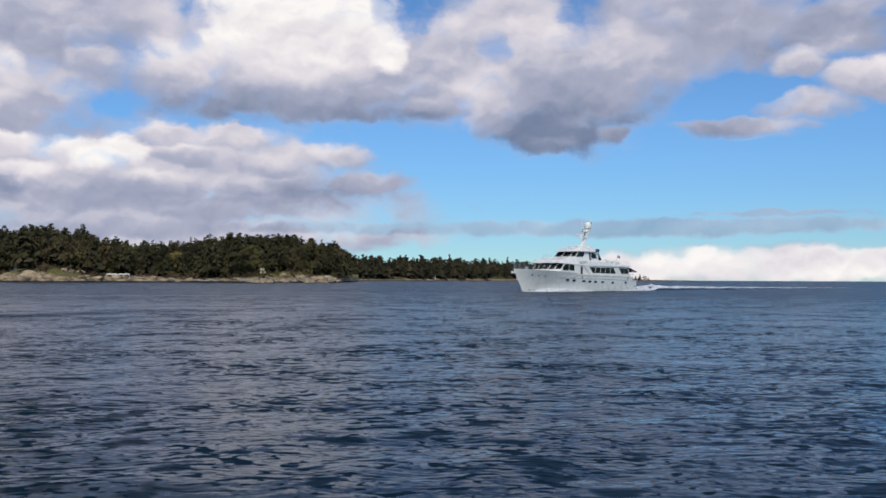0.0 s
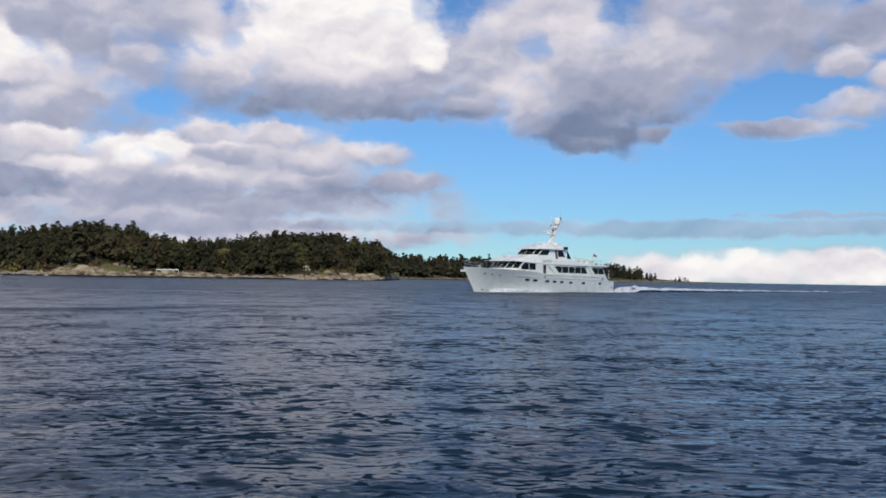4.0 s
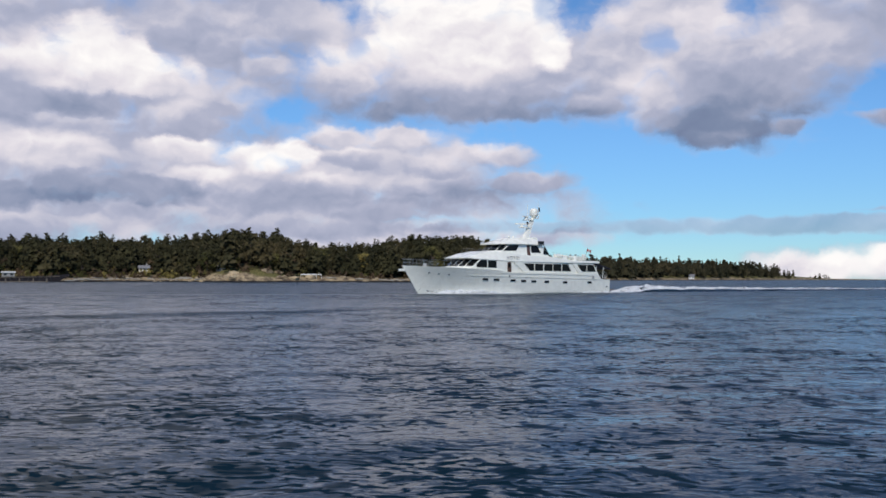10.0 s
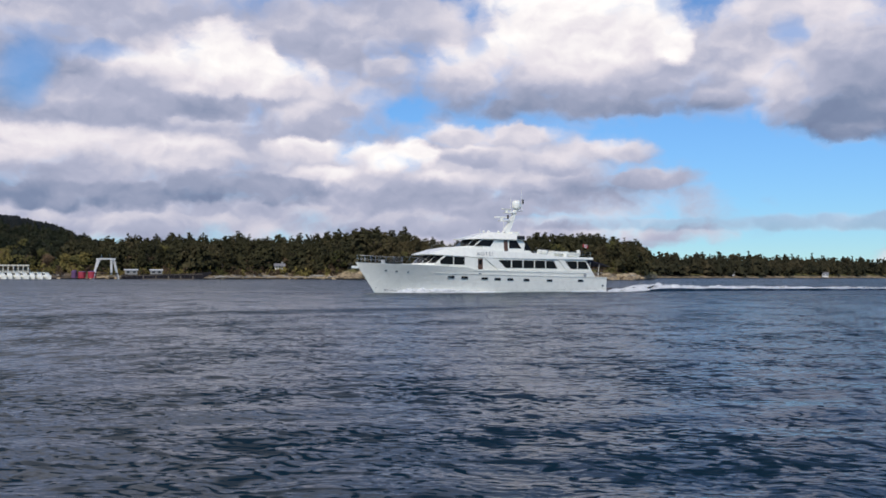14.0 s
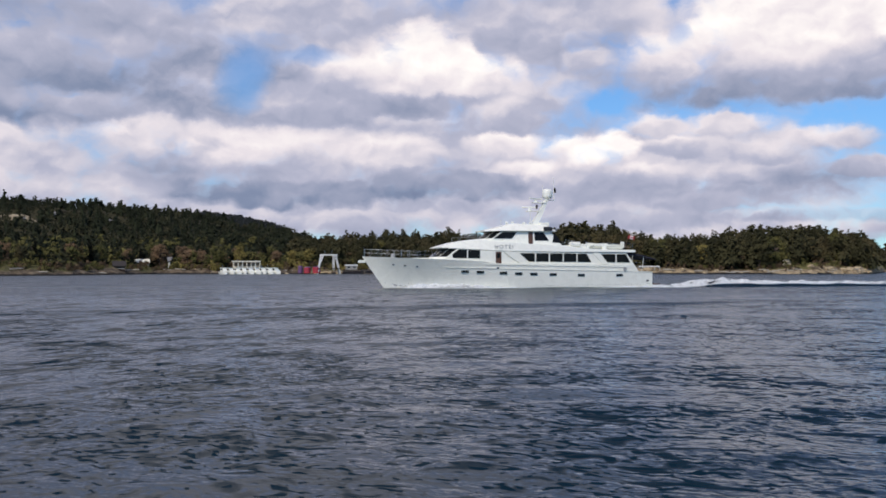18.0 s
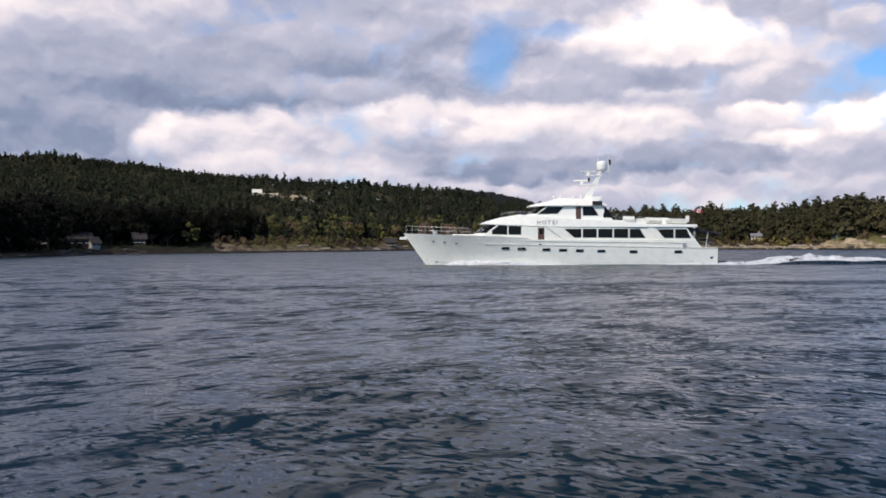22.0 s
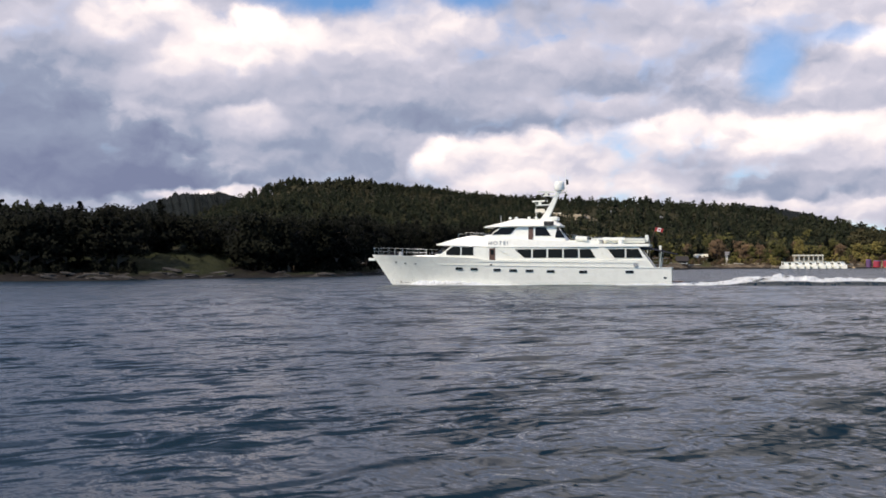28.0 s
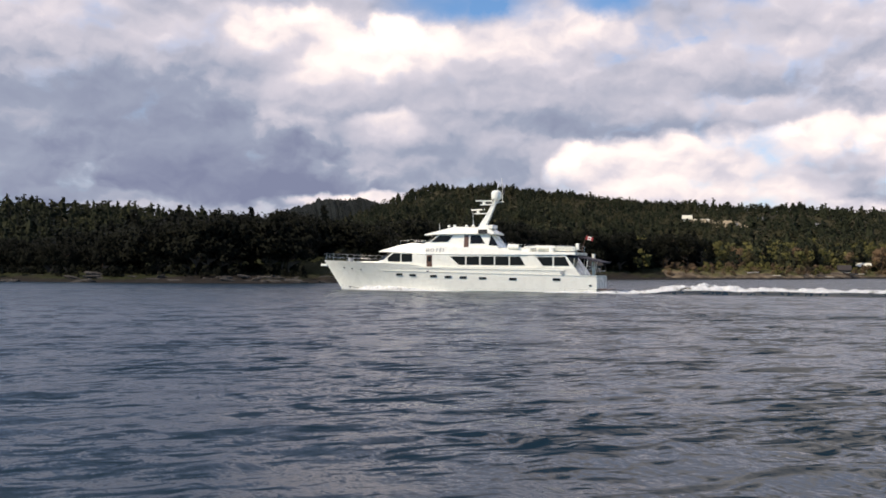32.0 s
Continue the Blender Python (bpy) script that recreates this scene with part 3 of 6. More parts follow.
def near_height(az, r):
    """Height of the near land over the sea, by azimuth and distance."""
    az, r = np.asarray(az, float), np.asarray(r, float)
    x, y = -np.sin(np.radians(az)) * r, np.cos(np.radians(az)) * r
    s = r - np.interp(az, SHORE_AZ, SHORE_R) + 2.2 * bumpy(x * 1.7, y * 1.7)
    z = np.interp(s, [-40, -8, 0, 4, 10, 20, 40, 80, 200], [-6, -1.2, 0, 0.9, 1.9, 3.0, 3.8, 4.6, 5.5])
    z = np.where(z > 0, z * np.interp(az, [66, 74, 115], [1.0, 0.55, 0.55]), z)
    bluff = np.exp(-((az - 22.3) / 2.0) ** 2) * np.interp(s, [0, 3, 12, 40], [0, 1.2, 3.6, 3.0])
    bank = np.exp(-((az - 8.6) / 1.8) ** 2) * np.interp(s, [0, 4, 14, 40], [0, 1.0, 2.4, 1.5])
    field = np.exp(-((az - 84.0) / 4.0) ** 2) * np.interp(s, [0, 8, 25, 60], [0, 0.4, 2.2, 4.4])
    rr, rh = np.interp(az, RIDGE_RAZ, RIDGE_R), np.interp(az, RIDGE_AZ, RIDGE_H)
    r0 = np.interp(az, SHORE_AZ, SHORE_R) + 25
    t = np.clip((r - r0) / (rr - r0), 0, 1)
    t = t * t * (3 - 2 * t)
    rough = np.clip(s / 15, 0, 1) * 0.5 * bumpy(x, y) + np.clip(s, 0, 4) * 0.12 * np.sin(x * 1.1) * np.cos(y * 1.3)
    return z + bluff + bank + field + rh * t * (1 + 0.10 * bumpy(x * 0.25, y * 0.25)) + rough


def far_height(az, r):
    az, r = np.asarray(az, float), np.asarray(r, float)
    s = r - np.interp(az, FAR_AZ, FAR_R)
    z = np.interp(s, [-60, 0, 8, 30, 80, 200], [-6, 0, 1.2, 3.0, 4.5, 5])
    k = np.interp(az, FAR_AZ, FAR_H)
    return np.where(z > 0, z * k / 4.0, z) + np.clip(s / 120, 0, 1) * k


def polar_sheet(name, azs, offsets, shore, height, mat, label):
    vs, fs = [], []
    for a in azs:
        d = float(np.interp(a, *shore))
        rs = np.array([d + o for o in offsets])
        zs = height(np.full(len(rs), a), rs)
        wx, wy = way_at(a)
        vs += [(wx * r, wy * r, float(z)) for r, z in zip(rs, zs)]
    n = len(offsets)
    for i in range(len(azs) - 1):
        for j in range(n - 1):
            k = i * n + j
            fs.append((k, k + n, k + n + 1, k + 1))
    ob = mesh_ob(name, vs, fs, mat, smooth=True)
    return tagged(ob, label, "ground", kind="structure")


OFFS = [-40, -20, -8, -4, -2, 0, 1, 2, 3, 4.5, 6, 8, 10, 13, 17, 22, 28, 35, 45, 60, 80, 105, 135, 170, 210, 255, 310, 370, 440, 520, 620, 760]
polar_sheet("ground_cove", np.arange(40.0, 62.01, 0.2), OFFS, (SHORE_AZ, SHORE_R), near_height, M["cove"],
            "brown shingle shore of the cove with mown grass above")
polar_sheet("ground", np.arange(5.0, 40.01, 0.2), OFFS, (SHORE_AZ, SHORE_R), near_height, M["land"],
            "rocky wooded shore with tan shingle, dry grass and rising hills")
polar_sheet("ground_west", np.arange(62.0, 113.01, 0.2), OFFS, (SHORE_AZ, SHORE_R), near_height, M["shaded_shore"],
            "rocky, grassy shore under dense trees, cloud shade in its dark colour")
polar_sheet("ground_far_point", np.arange(-15.5, 10.01, 0.2), [-60, -10, 0, 3, 6, 10, 16, 25, 40, 70, 120, 220, 400], (FAR_AZ, FAR_R), far_height,
            M["land"], "low far point of land with a rocky edge")


def far_hill(name, az0, az1, r, profile, label):
    azs = np.arange(az0, az1 + 0.01, 0.06)
    rng = np.random.default_rng(int(r))
    vs, fs = [], []
    rows = [(-500, 0.0), (-350, 0.45), (-180, 0.8), (0, 1.0), (250, 0.85), (600, 0.3)]
    for a in azs:
        top = float(np.interp(a, *profile))
        wx, wy = way_at(a)
        for dr, k in rows:
            w = 1 + 0.012 * math.sin(a * 3.1 + dr) + 0.006 * math.sin(a * 9.7)
            vs.append((wx * (r + dr), wy * (r + dr), top * k * w - 2 + rng.normal(0, 1.5) * (top > 30)))
    n = len(rows)
    for i in range(len(azs) - 1):
        for j in range(n - 1):
            k = i * n + j
            fs.append((k, k + n, k + n + 1, k + 1))
    return tagged(mesh_ob(name, vs, fs, M["farhill"], smooth=True), label, "hill", kind="structure")


far_hill("backdrop_hill", 34, 54, 2300, ([34, 37, 39.5, 42.5, 46, 50, 54], [55, 80, 118, 138, 130, 90, 30]), "far wooded hill, blue-green with distance")
far_hill("backdrop_hill_west", 66, 96, 1700, ([66, 70, 73.5, 76, 78, 80, 84, 96], [60, 112, 130, 126, 104, 72, 40, 20]), "far wooded hill behind the near ridge")


# ------------------------------------------------------------------ sea
def sea():
    c = (-28.0, 6.0)
    step, half = 0.27, 42.0
    line = list(np.arange(0, half, step))
    d = step
    while line[-1] < 5200:
        d *= 1.13
        line.append(line[-1] + d)
    line = np.array([-v for v in line[:0:-1]] + line)
    size = np.gradient(line)
    X, Y = np.meshgrid(line, line, indexing="ij")
    cell = np.maximum.outer(size, size)
    Z = np.zeros_like(X)
    rng = np.random.default_rng(5)
    wx, wy = X + c[0], Y + c[1]
    patch = 0.75 + 0.35 * np.sin(wx * 0.045 + 0.8) * np.sin(wy * 0.06 + 2.0)
    # longer, smoother undulations in the sheltered western water
    lull = np.clip((-0.92 * wx - 0.39 * wy - 13) / 12, 0, 1)
    for i in range(46):
        lam = 0.75 * (3.6 / 0.75) ** rng.random()
        th = radians(-58) + rng.normal(0, 0.55)
        k = 2 * math.pi / lam
        ph = rng.random() * 6.28
        warp = 0.8 * np.sin(wx * 0.21 * rng.random() + ph) * lam * 0.3
        amp = 0.0016 * lam ** 0.6
        p = k * (wx * math.cos(th) + wy * math.sin(th) + warp) + ph
        fade = np.clip(lam / (2.6 * cell) - 0.6, 0, 1)
        Z += amp * fade * (np.sin(p) + 0.28 * np.cos(2 * p))
    Z *= patch
    for i in range(16):
        lam = 0.8 * 2.8 ** rng.random()
        th = radians(12) + rng.normal(0, 0.32)
        ph = rng.random() * 6.28
        p = 2 * math.pi / lam * (wx * math.cos(th) + wy * math.sin(th) + 0.25 * np.sin(wx * 0.5 * rng.random() + wy * 0.4 + ph)) + ph
        Z += 0.0032 * lam * lull * np.clip(lam / (2.6 * cell) - 0.6, 0, 1) * (np.sin(p) + 0.3 * np.cos(2 * p))
    vs = np.stack([wx.ravel(), wy.ravel(), Z.ravel()], 1)
    n = len(line)
    i = np.arange(n * n).reshape(n, n)
    q = np.stack([i[:-1, :-1], i[1:, :-1], i[1:, 1:], i[:-1, 1:]], -1).reshape(-1, 4)
    ob = mesh_ob("water", vs.tolist(), q.tolist(), M["water"], smooth=True)
    return tagged(ob, "rippled slate-blue sea under a cloudy sky", "sea", kind="structure")


SEA = sea()

# ------------------------------------------------------------------ trees
def conifer_form(rng, h, branches, per, spread=0.22, lean=0.0, fine=1.0):
    """A weathered conifer: flat clumps of needles on irregular boughs."""
    vs, fs = [], []
    bare = rng.uniform(0.06, 0.25)
    full = rng.uniform(0.32, 0.70)
    for i in range(branches):
        t = min(max((i + rng.uniform(-0.6, 0.6) * (1 - 0.7 * i / branches)) / branches, 0.0), 0.97)
        R = h * spread * max((1 - t) ** full, 0.27) * rng.uniform(0.6, 1.25)
        a = 2.4 * i + rng.uniform(-0.6, 0.6)
        off = R * rng.uniform(0.35, 0.75) * (1 - 0.6 * t)
        c = np.array([math.cos(a) * off, math.sin(a) * off, h * (bare + (1 - bare) * t) - 0.1 * R])
        for k in range(per):
            d = rng.normal(size=3)
            d /= np.linalg.norm(d)
            p = c + d * (R * 0.62, R * 0.62, R * 0.34) * rng.uniform(0.5, 1.05)
            n0 = d + (0, 0, 0.5) + rng.normal(size=3) * 0.35
            u = np.cross(n0, rng.normal(size=3))
            u /= np.linalg.norm(u)
            v = np.cross(n0 / np.linalg.norm(n0), u)
            s = (R * 0.19 + 0.010 * h) * rng.uniform(0.7, 1.3) * (1.9 if per < 9 else fine)
            n = len(vs)
            vs += [p - u * s, p - v * s * 0.6, p + u * s * 1.1, p + v * s * 0.7]
            fs.append((n, n + 1, n + 2, n + 3))
    n = len(vs)
    for k in range(5):
        a = 2 * math.pi * k / 5
        vs.append(np.array([math.cos(a) * h * spread * 0.5, math.sin(a) * h * spread * 0.5, h * (bare + 0.05)]))
    vs.append(np.array([0, 0, h * (0.93 if per < 9 else 0.80)]))
    for k in range(5):
        fs.append((n + k, n + (k + 1) % 5, n + 5, n + 5))
    vs = np.array(vs)
    vs[:, 0] += lean * (vs[:, 2] / h) ** 2 * h
    return vs, fs


def broad_form(rng, h, clumps, per, width=0.36, leaf=1.0):
    """Leaf clumps of a broad crown: points and faces."""
    vs, fs = [], []
    for c in range(clumps):
        a, t = rng.uniform(0, 6.28), rng.random()
        rad = h * width * math.sqrt(rng.random()) * (1 - 0.45 * t)
        cx, cy, cz = math.cos(a) * rad, math.sin(a) * rad, h * (0.32 + 0.56 * t)
        R = h * rng.uniform(0.10, 0.19)
        for k in range(per):
            d = rng.normal(size=3)
            d /= np.linalg.norm(d)
            p = np.array([cx, cy, cz]) + d * R * rng.uniform(0.55, 1.1) * (1, 1, 0.75)
            u = np.cross(d, rng.normal(size=3))
            u /= np.linalg.norm(u)
            v = np.cross(d, u) + d * rng.uniform(-0.4, 0.4)
            s = h * rng.uniform(0.022, 0.05) * leaf
            n = len(vs)
            vs += [p - u * s, p - v * s * 0.7, p + u * s * 1.1, p + v * s * 0.8]
            fs.append((n, n + 1, n + 2, n + 3))
    return np.array(vs), fs


def bush_form(rng):
    """A low dense shrub of one metre, leafy down to the ground."""
    vs, fs = broad_form(rng, 1.0, 11, 11, 0.46, 2.1)
    vs[:, 2] = (vs[:, 2] - 0.22) * 1.25
    return vs, fs


def clean(fs):
    return [f if f[2] != f[3] else f[:3] for f in fs]


def crown_mesh(name, form, mat):
    vs, fs = form
    me = bpy.data.meshes.new(name)
    me.from_pydata(vs.tolist(), [], clean(fs))
    me.materials.append(mat)
    me.update()
    return me


def trunk_mesh(name, h, r, limbs, rng, top=0.92):
    """A bent, tapered trunk with its limbs drawn out of its own skin."""
    bm = bmesh.new()
    rings, cx, cy = [], 0.0, 0.0
    for i in range(10):
        k = i / 9
        z = -0.6 + (h * top + 0.6) * k
        rad = r * (1.25 if i == 0 else 1.06 - 0.96 * k)
        rings.append([bm.verts.new((cx + rad * math.cos(a), cy + rad * math.sin(a), z)) for a in (2 * math.pi * j / 7 for j in range(7))])
        cx, cy = cx + rng.uniform(-0.008, 0.008) * h, cy + rng.uniform(-0.008, 0.008) * h
    sides = []
    for i, (p, q) in enumerate(zip(rings, rings[1:])):
        for j in range(7):
            f = bm.faces.new((p[j], p[(j + 1) % 7], q[(j + 1) % 7], q[j]))
            if 2 <= i <= 6:
                sides.append(f)
    bm.faces.new(rings[0][::-1])
    bm.faces.new(rings[-1])
    bm.normal_update()
    for f in [sides[i] for i in rng.permutation(len(sides))[:limbs]]:
        way = f.normal.copy()
        way.z += rng.uniform(0.2, 0.9)
        got = bmesh.ops.extrude_face_region(bm, geom=[f])["geom"]
        vs = [v for v in got if isinstance(v, bmesh.types.BMVert)]
        c = sum((v.co for v in vs), Vector()) / len(vs)
        end = c + way.normalized() * h * rng.uniform(0.14, 0.26)
        for v in vs:
            d = v.co - c
            v.co = end + Vector((d.x, d.y, d.z * 0.15)) * 0.35
        bmesh.ops.delete(bm, geom=[f], context="FACES_ONLY")
    me = bpy.data.meshes.new(name)
    bm.to_mesh(me)
    bm.free()
    me.materials.append(M["bark"])
    return me


TREE_RNG = np.random.default_rng(11)
KINDS = {}
# cedar here and oak below take the colour darkened for cloud shade
for kind, mat, n in (("fir", "fir", 6), ("cedar", "fir_shaded", 5)):
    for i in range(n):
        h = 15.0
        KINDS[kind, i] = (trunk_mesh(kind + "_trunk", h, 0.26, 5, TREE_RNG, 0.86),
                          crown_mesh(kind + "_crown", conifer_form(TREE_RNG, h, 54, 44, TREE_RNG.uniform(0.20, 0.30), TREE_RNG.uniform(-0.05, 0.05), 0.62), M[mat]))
for kind, mat, n in (("maple", "leaf", 3), ("willow", "yellow", 3), ("alder", "rusty", 3), ("arbutus", "fir", 3), ("oak", "fir_shaded", 3)):
    for i in range(n):
        h = 10.0
        KINDS[kind, i] = (trunk_mesh(kind + "_trunk", h, 0.2, 9, TREE_RNG, 0.8),
                          crown_mesh(kind + "_crown", broad_form(TREE_RNG, h, 34, 56, leaf=0.62), M[mat]))
LABELS = dict(
    fir="tall dark green conifer on the wooded shore", cedar="dense conifer of the near wood, cloud shade in its blackish colour",
    maple="fresh green broadleaf tree in spring leaf by the shore", willow="yellow-green willow in new leaf by the shore",
    alder="brown leafless tree with fine twigs by the shore", arbutus="dark round-crowned evergreen on the rocky shore",
    oak="spreading evergreen in the near wood, cloud shade in its dark colour")
CATEGORY = dict(fir="tree", cedar="tree", maple="tree", willow="tree", alder="tree", arbutus="tree", oak="tree")
PLAIN = dict(fir="fir_tree", cedar="cedar_tree", maple="maple_tree", willow="willow_tree", alder="bare_tree", arbutus="evergreen_tree", oak="evergreen_oak")
COUNTS = {}


def plant(kind, az, r, height):
    """One tree with its trunk and crown on the near land."""
    variants = sum(1 for k in KINDS if k[0] == kind)
    i = COUNTS[kind] = COUNTS.get(kind, -1) + 1
    trunk, crown = KINDS[kind, i % variants]
    base = 15.0 if kind in ("fir", "cedar") else 10.0
    s = height / base
    x, y = place(az, r)
    z = float(near_height(az, r))
    ob = empty(PLAIN[kind], pose(x, y, z - 0.1, 0, 0, (i * 137.5) % 360) @ Matrix.Diagonal((s * (0.85 + 0.3 * ((i * 7) % 5) / 4), s * (0.85 + 0.3 * ((i * 7) % 5) / 4), s, 1)),
               LABELS[kind], CATEGORY[kind], "trees on the shore")
    for nm, me in (("trunk", trunk), ("crown", crown)):
        o = new(nm, me)
        o.parent = ob
    return ob


SPOTS = []   # places kept free of trees: x, y, radius


def woods(name, label, mat, az0, az1, s0, s1, spacing, h0, h1, shore, height, seed, keep=None, broad=0.1, layers=16, per=7, spread=(0.20, 0.32), bush=False, tall=None):
    """A mass of trees too many to count, as one mesh."""
    rng = np.random.default_rng(seed)
    forms = [conifer_form(rng, 1.0, layers, per, rng.uniform(*spread), rng.uniform(-0.05, 0.05)) for _ in range(7)]
    rounds = [broad_form(rng, 1.0, *((17, 30, 0.40, 0.80) if per > 25 else (13, 16, 0.38, 1.15) if per > 9 else (9, 9, 0.40, 1.75))) for _ in range(4)]
    if bush:
        rounds = [bush_form(rng) for _ in range(5)]
    V, F, n = [], [], 0
    rmid = float(np.mean(np.interp(np.linspace(az0, az1, 9), *shore))) + (s0 + s1) / 2
    count = int(radians(az1 - az0) * rmid * (s1 - s0) / spacing ** 2)
    for _ in range(count):
        a = rng.uniform(az0, az1)
        s = rng.uniform(s0, s1)
        r = float(np.interp(a, *shore)) + s
        if keep and not keep(a, r, s):
            continue
        x, y = place(a, r)
        if any((x - px) ** 2 + (y - py) ** 2 < q * q for px, py, q in SPOTS):
            continue
        z = float(height(a, r))
        if z < 1.0:
            continue
        h = rng.uniform(h0, h1) * (1.12 if rng.random() < 0.10 else 1.0)
        if tall:
            h *= tall(a)
        isb = rng.random() < broad
        vs, fs = rounds[rng.integers(len(rounds))] if isb else forms[rng.integers(7)]
        if isb:
            h *= 0.75
        t = rng.uniform(0, 6.28)
        w = h * rng.uniform(0.85, 1.2)
        c, q = math.cos(t) * w, math.sin(t) * w
        V.append(np.stack([vs[:, 0] * c - vs[:, 1] * q + x, vs[:, 0] * q + vs[:, 1] * c + y, vs[:, 2] * h + z - 0.3], 1))
        F += [tuple(k + n for k in f) for f in clean(fs)]
        n += len(vs)
    if not V:
        return None
    return tagged(mesh_ob(name, np.concatenate(V).tolist(), F, mat), label, "woods", kind="stuff")


NEAR = (SHORE_AZ, SHORE_R)
MEADOW = (81.0, 87.2)   # open grass among the western trees
for az, r, q in ((56.4, 574, 16), (55.2, 568, 16), (54.2, 562, 12), (52.7, 606, 9), (49.6, 606, 9), (54.5, 545, 7), (23.8, 408, 7), (28.2, 430, 5), (18.6, 424, 8),
                 (10.6, 460, 5), (10.6, 450, 4), (10.6, 442, 3), (49.1, 411, 9), (43.1, 396, 9), (70.5, 262, 10), (69.3, 264, 7), (66.6, 279, 6), (50.5, 362, 6)):
    SPOTS.append((*place(az, r), q))

def crest_height(a):
    """How much taller the headland's trees stand, by azimuth."""
    return float(np.interp(a, [5.8, 7, 12, 14.5, 16.3, 18.5, 20, 24, 27, 34], [1.12, 1.28, 1.28, 1.12, 1.0, 1.0, 1.28, 1.28, 1.08, 1.06]))


woods("headland_woods", "dense dark mixed conifer wood on the headland", M["fir"], 5.6, 40, 12, 100, 3.9, 9.0, 13.6, NEAR, near_height, 21, broad=0.55, layers=15, per=17,
      spread=(0.30, 0.46), tall=crest_height)
woods("slope_woods", "conifer forest covering the hillside", M["hill"], 38, 77, 22, 480, 5.3, 5.0, 9.2, NEAR, near_height, 22, broad=0.6, layers=7, per=6, spread=(0.34, 0.48),
      tall=lambda a: float(np.interp(a, [50, 58, 77], [1.0, 0.80, 0.78])))
woods("ridge_woods", "close conifer forest over the top of the hill", M["hill"], 56, 77, 190, 680, 4.5, 3.8, 6.0, NEAR, near_height, 43, broad=0.6, layers=7, per=6, spread=(0.36, 0.50))
woods("west_slope_woods", "conifer forest on the western slope, cloud shade in its dark colour", M["hemlock"], 76, 110, 40, 340, 5.8, 5, 9.2, NEAR, near_height, 23, broad=0.6, layers=7, per=6, spread=(0.30, 0.44))
woods("near_woods", "dense conifer wood close to the water, blackish with painted cloud shade", M["fir_shaded"], 60, 104, 11, 50, 3.4, 9.0, 12.8, NEAR, near_height, 24,
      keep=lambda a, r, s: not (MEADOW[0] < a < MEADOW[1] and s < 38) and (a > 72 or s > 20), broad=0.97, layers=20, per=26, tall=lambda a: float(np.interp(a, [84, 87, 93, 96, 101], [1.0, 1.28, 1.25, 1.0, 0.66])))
woods("far_point_woods", "conifer wood on the low far point", M["fir_far"], -9.3, 9.8, 8, 90, 5.6, 14, 20, (FAR_AZ, FAR_R), far_height, 25, broad=0.6, layers=8, per=7, spread=(0.28, 0.42))
woods("far_point_trees", "scattered trees at the tip of the far point", M["fir_far"], -12.1, -9.2, 5, 70, 12, 4, 15, (FAR_AZ, FAR_R), far_height, 26, broad=0.3, layers=9)
woods("shore_scrub", "low olive scrub along the bank", M["leaf"], 6, 60, 8, 19, 4.4, 2.2, 4.6, NEAR, near_height, 27, broad=1.0, bush=True)
woods("bank_brambles", "brown leafless brambles along the bank", M["brown"], 6, 62, 5, 20, 3.6, 2.0, 5.0, NEAR, near_height, 37, broad=1.0, bush=True)
woods("bank_gorse", "yellow-green bushes along the bank", M["yellow"], 24.5, 47, 5, 18, 4.2, 2.4, 6.0, NEAR, near_height, 38, broad=1.0, bush=True)
woods("hill_leaf_trees", "scattered green broadleaf trees among the conifers", M["leaf"], 8, 66, 14, 130, 12.0, 7, 12, NEAR, near_height, 28, broad=1.0)
woods("bank_alders", "brown leafless alders in front of the conifers", M["brown"], 23.5, 50, 15, 36, 6.6, 6, 10.5, NEAR, near_height, 41, broad=1.0, per=12)
woods("bank_maples", "olive broadleaf trees in front of the conifers", M["leaf"], 7, 50, 14, 34, 8.5, 6, 10, NEAR, near_height, 42, broad=1.0, per=12)
woods("near_scrub", "low scrub crowding the rocky edge, dark with painted cloud shade", M["fir_shaded"], 70, 103, 3.5, 18, 2.1, 1.4, 3.6, NEAR, near_height, 33, keep=lambda a, r, s: not (MEADOW[0] < a < MEADOW[1] and s > 6), broad=1.0, bush=True)
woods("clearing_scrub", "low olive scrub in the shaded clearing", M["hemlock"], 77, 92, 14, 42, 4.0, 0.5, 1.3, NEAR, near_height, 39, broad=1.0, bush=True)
woods("far_point_scrub", "low scrub and rocks at the far tip", M["fir_far"], -14.2, -9, 3, 20, 9, 2, 4, (FAR_AZ, FAR_R), far_height, 29, broad=1.0, bush=True)

# trees that stand apart at the front of the woods
rng = np.random.default_rng(31)
for k in range(66):
    az = 6.2 + 32 * (k + rng.uniform(0.1, 0.9)) / 66
    if min(abs(az - q) for q in (10.6, 18.6, 23.8, 28.2)) < 0.45:
        continue
    plant("arbutus" if k % 5 == 2 else "maple" if k % 7 == 3 else "fir", az, float(np.interp(az, *NEAR)) + rng.uniform(14, 34), crest_height(az) * (rng.uniform(8, 13.5) if k % 5 != 2 else rng.uniform(5, 8)))
for k in range(96):
    az = 59 + 43 * (k + rng.uniform(0.1, 0.9)) / 96
    if MEADOW[0] < az < MEADOW[1]:
        continue
    s = rng.uniform(12, 20) if az > 72 else rng.uniform(20, 30)
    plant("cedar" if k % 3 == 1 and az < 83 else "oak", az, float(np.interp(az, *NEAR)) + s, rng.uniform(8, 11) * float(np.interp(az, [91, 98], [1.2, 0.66])))
